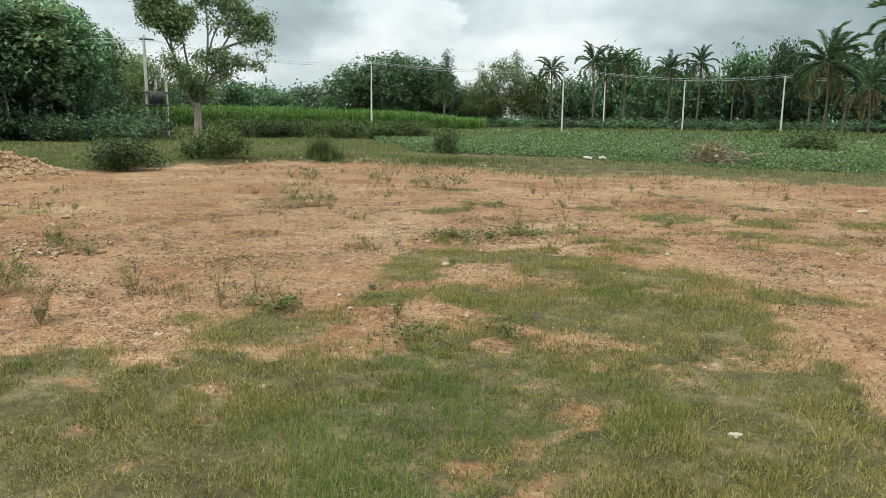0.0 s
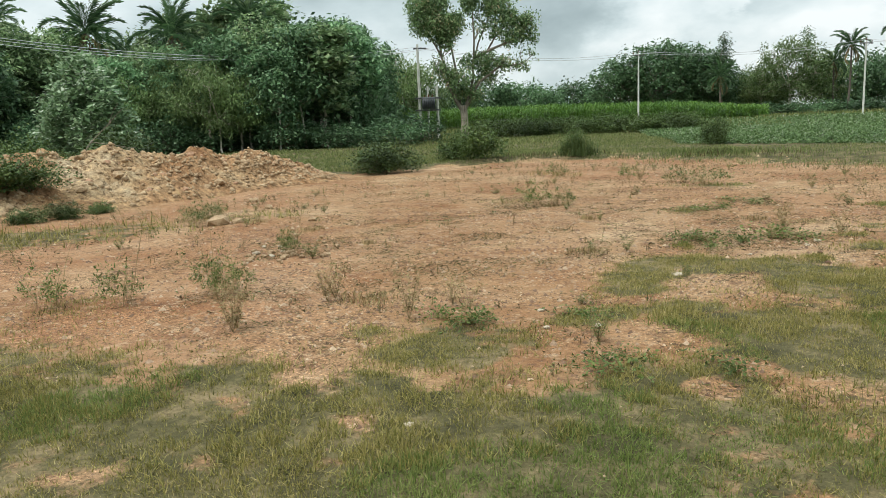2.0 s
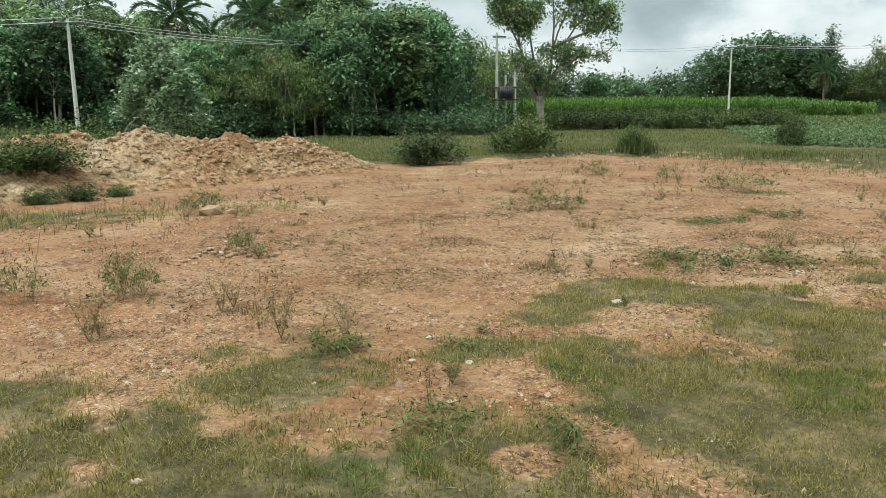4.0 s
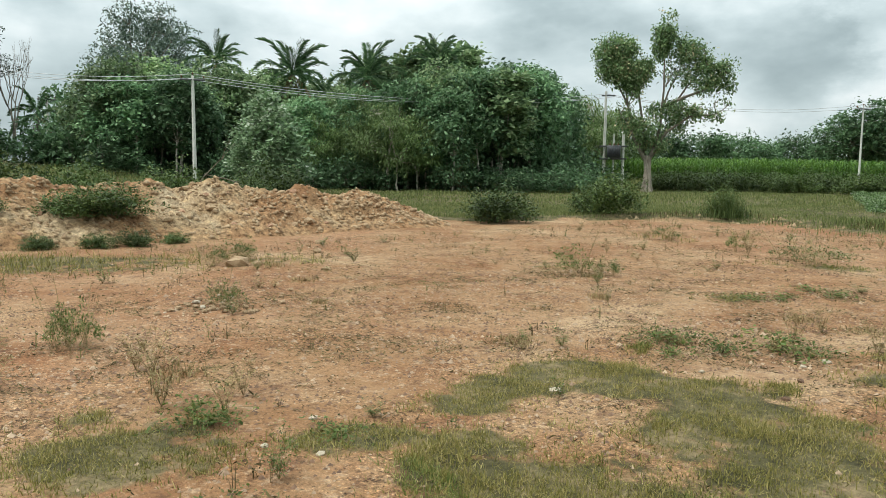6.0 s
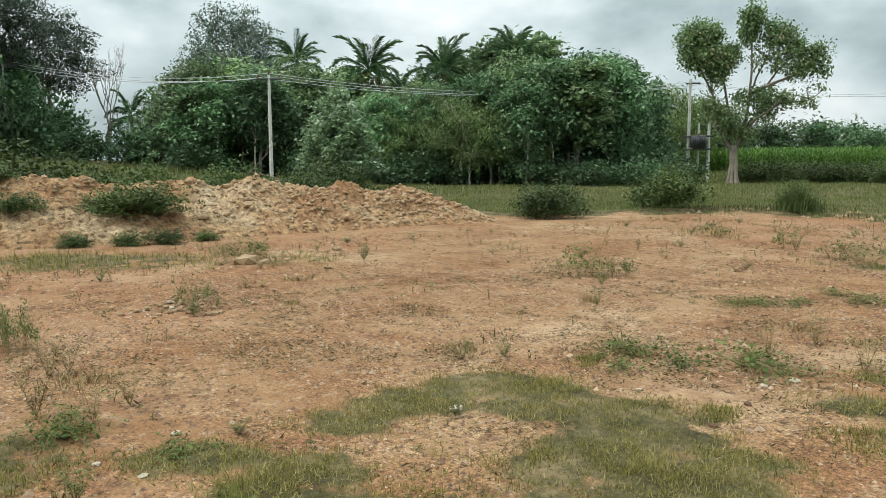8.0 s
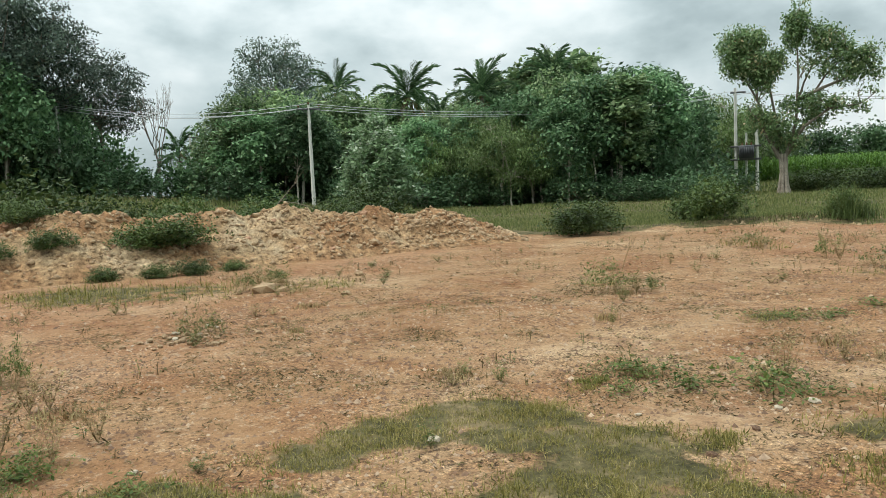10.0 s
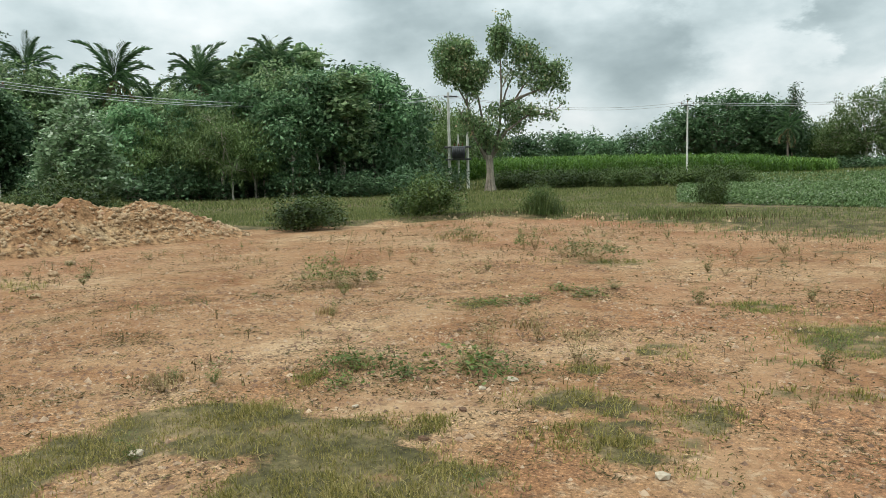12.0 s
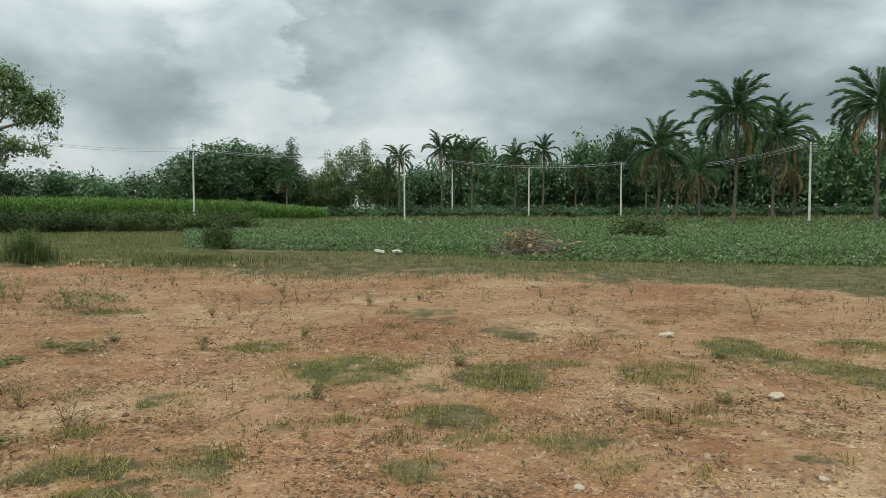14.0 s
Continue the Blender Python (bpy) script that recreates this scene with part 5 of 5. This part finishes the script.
def build_creeper(base, seed, w=.4):
    rng, s, st = np.random.default_rng(seed), Shape(), Shape()
    pts = []
    for i in range(11):
        th = rng.uniform(0, 6.28)
        L = w * rng.uniform(.5, 1.2)
        k = np.linspace(0, 1, 6)[:, None]
        p = np.array([math.cos(th), math.sin(th), .1]) * L * k + np.array([0, 0, 1]) * (.06 * np.sin(k * 3.1) + .015)
        st.tube(p, np.full(6, .0025), 3)
        pts.append(np.repeat(p[1:], 4, 0) + rng.normal(0, .028, (20, 3)))
    q = np.concatenate(pts)
    q[:, 2] = np.abs(q[:, 2])
    s.leaves(q, .042, rng, 0, .5)
    part("stem", st.mesh("stem", M_DRY), base)
    part("foliage", s.mesh("foliage", M_WEED), base)


G = "weeds on the plot"
dry_a = proto("dry_weed", "thin brownish dry weed standing on bare clay", "weed", G, lambda b: build_dry_weed(b, 201, .36, 7))
dry_b = proto("dry_weed", "thin half-green weed standing on bare clay", "weed", G, lambda b: build_dry_weed(b, 202, .32, 8))
tuft_dry = proto("grass_tuft", "low straw-coloured grass tuft", "grass tuft", G, lambda b: build_tuft(b, 204, .3, .14, 150, M_DRY))
bushy = proto("weed_bush", "bushy green weed with small leaves on bare clay", "weed", G,
              lambda b: tree_parts(b, ball_lumps(6, .5, .06, .26, 13, .45), None, 900, 0.034, [(0, 0, .1, .006), (.06, .03, .1, .005), (-.05, .05, .1, .005)], 43, M_DRY, M_WEED, -0.35, 0.35, 0.6, 0.7))
creeper = proto("creeping_weed", "low spreading leafy green weed", "weed", G, lambda b: build_creeper(b, 205))


def weed(p, x, y, turn=0, w=1.0, t=1.0):
    stand(p, x, y, float(lie(x, y)), turn, w, t)


for i, (x, y, w, t) in enumerate([(-6.64, 10.4, 1.1, 1.1), (-6.2, 10.7, .8, .7), (-4.95, 14.5, 1.5, .9), (-5.7, 14.9, 1.3, .8), (-5.77, 3.48, .6, .9), (-6.0, 3.55, .7, 1.0), (-6.38, 2.85, .75, 1.0), (-6.78, 2.41, .8, .9), (-5.75, 3.6, .6, .8), (-10.8, 6.9, 1.2, .9), (-7.0, 15.4, 1, 1), (-9.3, 16.3, 1.2, .9), (-6.8, 5.15, .5, .8), (-7.1, 5.4, .45, .6), (-10.5, 6.45, .7, .8), (-10.6, 7.0, .8, .8)]):
    weed(bushy, x, y, i * 61, w, t)
for i, (x, y, w, t) in enumerate([(-2.93, 7.8, .9, 1.1), (-2.6, 7.95, .8, 1.0), (-3.25, 7.85, .7, .9), (-2.35, 8.25, 1.2, 1.3), (-2.0, 8.35, .8, .8), (-2.75, 7.5, .6, .7), (-3.99, 10.55, .9, .8), (-3.7, 10.8, .8, .8), (-3.73, 11.7, .9, .7), (-3.3, 11.6, .8, .7),
                                  (-2.75, 4.35, .7, .7), (-3.4, 3.75, .8, .8), (-3.6, 3.75, .6, .8), (-1.95, 3.3, .8, .8), (-1.5, 3.7, .7, .9), (-2.2, 3.45, .6, .7), (-3.33, 3.75, .6, 1.0)]):
    weed(creeper, x, y, i * 83, w, t * .75)
for i, (x, y, w, t) in enumerate([(-3.82, 3.66, 1.1, 1.15), (-2.51, 9.41, .8, .8), (-1.78, 8.89, .9, .9), (-6.68, 15.2, 1.2, 1.1), (-4.78, 3.77, .9, .9), (-4.79, 2.85, 1.2, .9), (-3.5, 3.95, .9, .8), (-4.71, 2.75, 1.0, 1.1), (-2.3, 8.5, .9, 1.0), (4.25, 14.2, 1.1, 1.3), (4.58, 12.3, .8, .9), (-4.82, 3.9, .9, .8), (-3.8, 4.19, .8, .7)]):
    weed(dry_a, x, y, i * 47, w, t)
rng_w = np.random.default_rng(71)
done = 0
while done < 95:
    x, y = rng_w.uniform(-12.5, 4), rng_w.uniform(3.5, 19.5)
    if float(cover(x, y)) > 0.35 or (x > -2 and y < 8) or math.hypot(x - 1.2, y - 4) < 2.5 or rng_w.random() > float(wavy(x, y, 1.7)) * 1.1:
        continue
    weed((dry_b, tuft_dry, dry_a, dry_b)[done % 4], x, y, rng_w.uniform(0, 360), rng_w.uniform(.45, 1.0), rng_w.uniform(.25, .7))
    done += 1


def put_shrub(x, y, w, t, label, turn=0, p=None):
    stand(p or scrub, x, y, float(lie(x, y)), turn, w, t, label)


put_shrub(-15.2, 21.4, .66, .8, "rounded leafy shrub at the edge of the plot", 0)
put_shrub(-16.0, 21.3, .5, .6, "rounded leafy shrub at the edge of the plot", 70)
put_shrub(-15.3, 16.5, .65, .62, "low leafy shrub at the end of the earth heap", 120)
put_shrub(-16.4, 17.6, .6, .5, "low leafy shrub at the end of the earth heap", 20)
put_shrub(-12.4, 23.4, .34, .55, "dark shrub among spiky grass at the plot edge", 140)
put_shrub(-9.4, 29.4, .4, .65, "green shrub beside the crop", 30)
put_shrub(7.3, 43.7, 1.0, .8, "green shrub in the crop", 220)
for i, (x, y, w) in enumerate([(-24, 5.6, .8), (-22, 3.0, 1.2), (-23, 0.5, 1.3), (-23.5, 9, .6), (-24, 12.5, .7), (-27, 15, .9), (-21.5, -2, 1.4), (-22.4, 4.4, .9), (-21.6, 1.6, 1.0), (-25.5, 7.4, .8), (-25.5, 10.4, .8)]):
    put_shrub(x, y, w, w * 1.1, "green shrub behind the earth heap", i * 50)
for i in range(12):
    x, y, z = spot(-38 + i * 1.5, 60 + (i % 3) * 1.5)
    put_shrub(x, y, 1.1, .95, "low dark hedge shrub before the maize", i * 77)
for i, (x, y, s) in enumerate([(-15.4, 6.1, .6), (-15.6, 5.4, .5), (-15.5, 3.7, .5), (-14.3, 4.6, .35), (-14.0, 6.2, .4), (-14.2, 7.0, .3), (-14.0, 5.5, .35), (-15.3, 2.6, .5), (-17.0, 3.2, .6), (-17.2, 1.2, .7)]):
    s = s * (.85 if i < 2 else .6)
    stand(scrub, x, y, float(lie(x, y)) + max(0, float(heap_height(np.array(x), np.array(y)))) - .03, i * 80, s, s * .85, "scrubby weed growing on the earth heap")


def build_broom():
    """Spiky dark clump beside the plot."""
    z = float(lie(-12.2, 23.3))
    base = thing("spiky_bush", pose(-12.2, 23.3, z), "spiky grey-green broom-like bush at the plot edge", "bush")
    rng, s = np.random.default_rng(301), Shape()
    p = np.concatenate([rng.normal(0, .36, (620, 2)), np.zeros((620, 1))], 1)
    s.blades(p, np.clip(.85 - .7 * np.hypot(p[:, 0], p[:, 1]), .2, .8), .007, rng, .8)
    part("leaf_tuft", s.mesh("leaf_tuft", M_SHRUB), base)
    s = Shape()
    p = np.concatenate([rng.normal(0, .24, (90, 2)), np.zeros((90, 1))], 1)
    s.blades(p, np.full(90, 1.05), .005, rng, .35)
    part("seed_spray", s.mesh("seed_spray", M_MEADOW), base, "pale seed stalks")


build_broom()


def build_debris():
    """Heap of brushwood and stones at the crop's edge, and two pale slabs."""
    z = float(lie(1.4, 29.6))
    base = thing("brush_pile", pose(1.4, 29.6, z) @ Matrix.Scale(1.35, 4), "pile of brown brushwood and stones in the crop", "brush pile")
    rng, s = np.random.default_rng(311), Shape()
    for i in range(150):
        a = np.array([rng.normal(0, .34), rng.normal(0, .3), 0])
        a[2] = rng.uniform(0, .75) * max(.1, 1 - math.hypot(a[0], a[1]) / .8)
        d = rng.normal(0, 1, 3) * [.5, .4, .3]
        s.tube([a, a + d * .5 + [0, 0, .06], a + d], [.014, .011, .005], 4)
    part("brushwood", s.mesh("brushwood", M_BARK), base)
    for i in range(26):
        ob = part("stone", ROCKS[i % 6], base)
        q = rng.uniform(.08, .2)
        ob.matrix_basis = pose(rng.normal(.25, .5), rng.normal(0, .35), q * .3 + rng.uniform(0, .3) * (i > 12), rng.uniform(0, 40), 0, rng.uniform(0, 360)) @ Matrix.Scale(q, 4)
    lf = Shape()
    lf.leaves(rng.normal(0, 1, (500, 3)) * [.32, .28, .16] + [0, 0, .38], .12, rng, .2, .4)
    part("leaf_litter", lf.mesh("leaf_litter", M_DRY), base)
    for x, y, s1, t in ((-3.2, 26.9, .4, 10), (-2.6, 27.0, .46, 60)):
        me = lump("pale_slab", RNG, M_WHITE, .4)
        thing("pale_slab", pose(x, y, float(lie(x, y)) + .1, 0, 8, t) @ Matrix.Diagonal((s1, s1 * .7, s1, 1)), "whitish slab lying in the grass by the crop", "slab", "pale slabs", me)


build_debris()


def build_fallen_branch():
    """Bare branch lying along the crest of the earth heap."""
    x, y = -18.4, 7.6
    z = float(lie(x, y)) + float(heap_height(np.array(x), np.array(y)))
    base = thing("fallen_branch", pose(x, y, z + .05, 0, 78, 75), "bare grey branch lying on the earth heap", "branch")
    rng, s, ends = np.random.default_rng(331), Shape(), []
    grow(s, ends, (0, 0, -.6), (0, .05, 1), 1.5, .035, 3, rng, .2, (2, 2), .35, .1)
    part("brushwood", s.mesh("brushwood", M_BARK, True), base)


build_fallen_branch()


def build_stubble():
    """Dark dead weeds along the raised rim of the plot, with some green among them."""
    for name, mat, seed, n, h, label in (("dead_stubble", M_LITTER, 321, 9000, .17, "dark dead weeds along the plot edge"), ("rim_weeds", M_WEED, 322, 5000, .2, "green weeds along the plot edge")):
        rng, s = np.random.default_rng(seed), Shape()

        def weight(x, y):
            k = smoothstep(.1, .5, y - far_edge(x)) * smoothstep(2.2, 1.0, y - far_edge(x))
            return k * smoothstep(.4, .65, wavy(x + seed, y, 1.2)) * smoothstep(-15.2, -14.2, x) * smoothstep(-4, -8, x)
        p = scatter(n, -15.5, 20, -4, 26, weight, rng)
        s.blades(p, np.full(len(p), h) * (.5 + wavy(p[:, 0], p[:, 1], .6)), .007, rng, .6)
        tagged(new(name, s.mesh(name, mat)), label, "weeds", kind="stuff")


build_stubble()
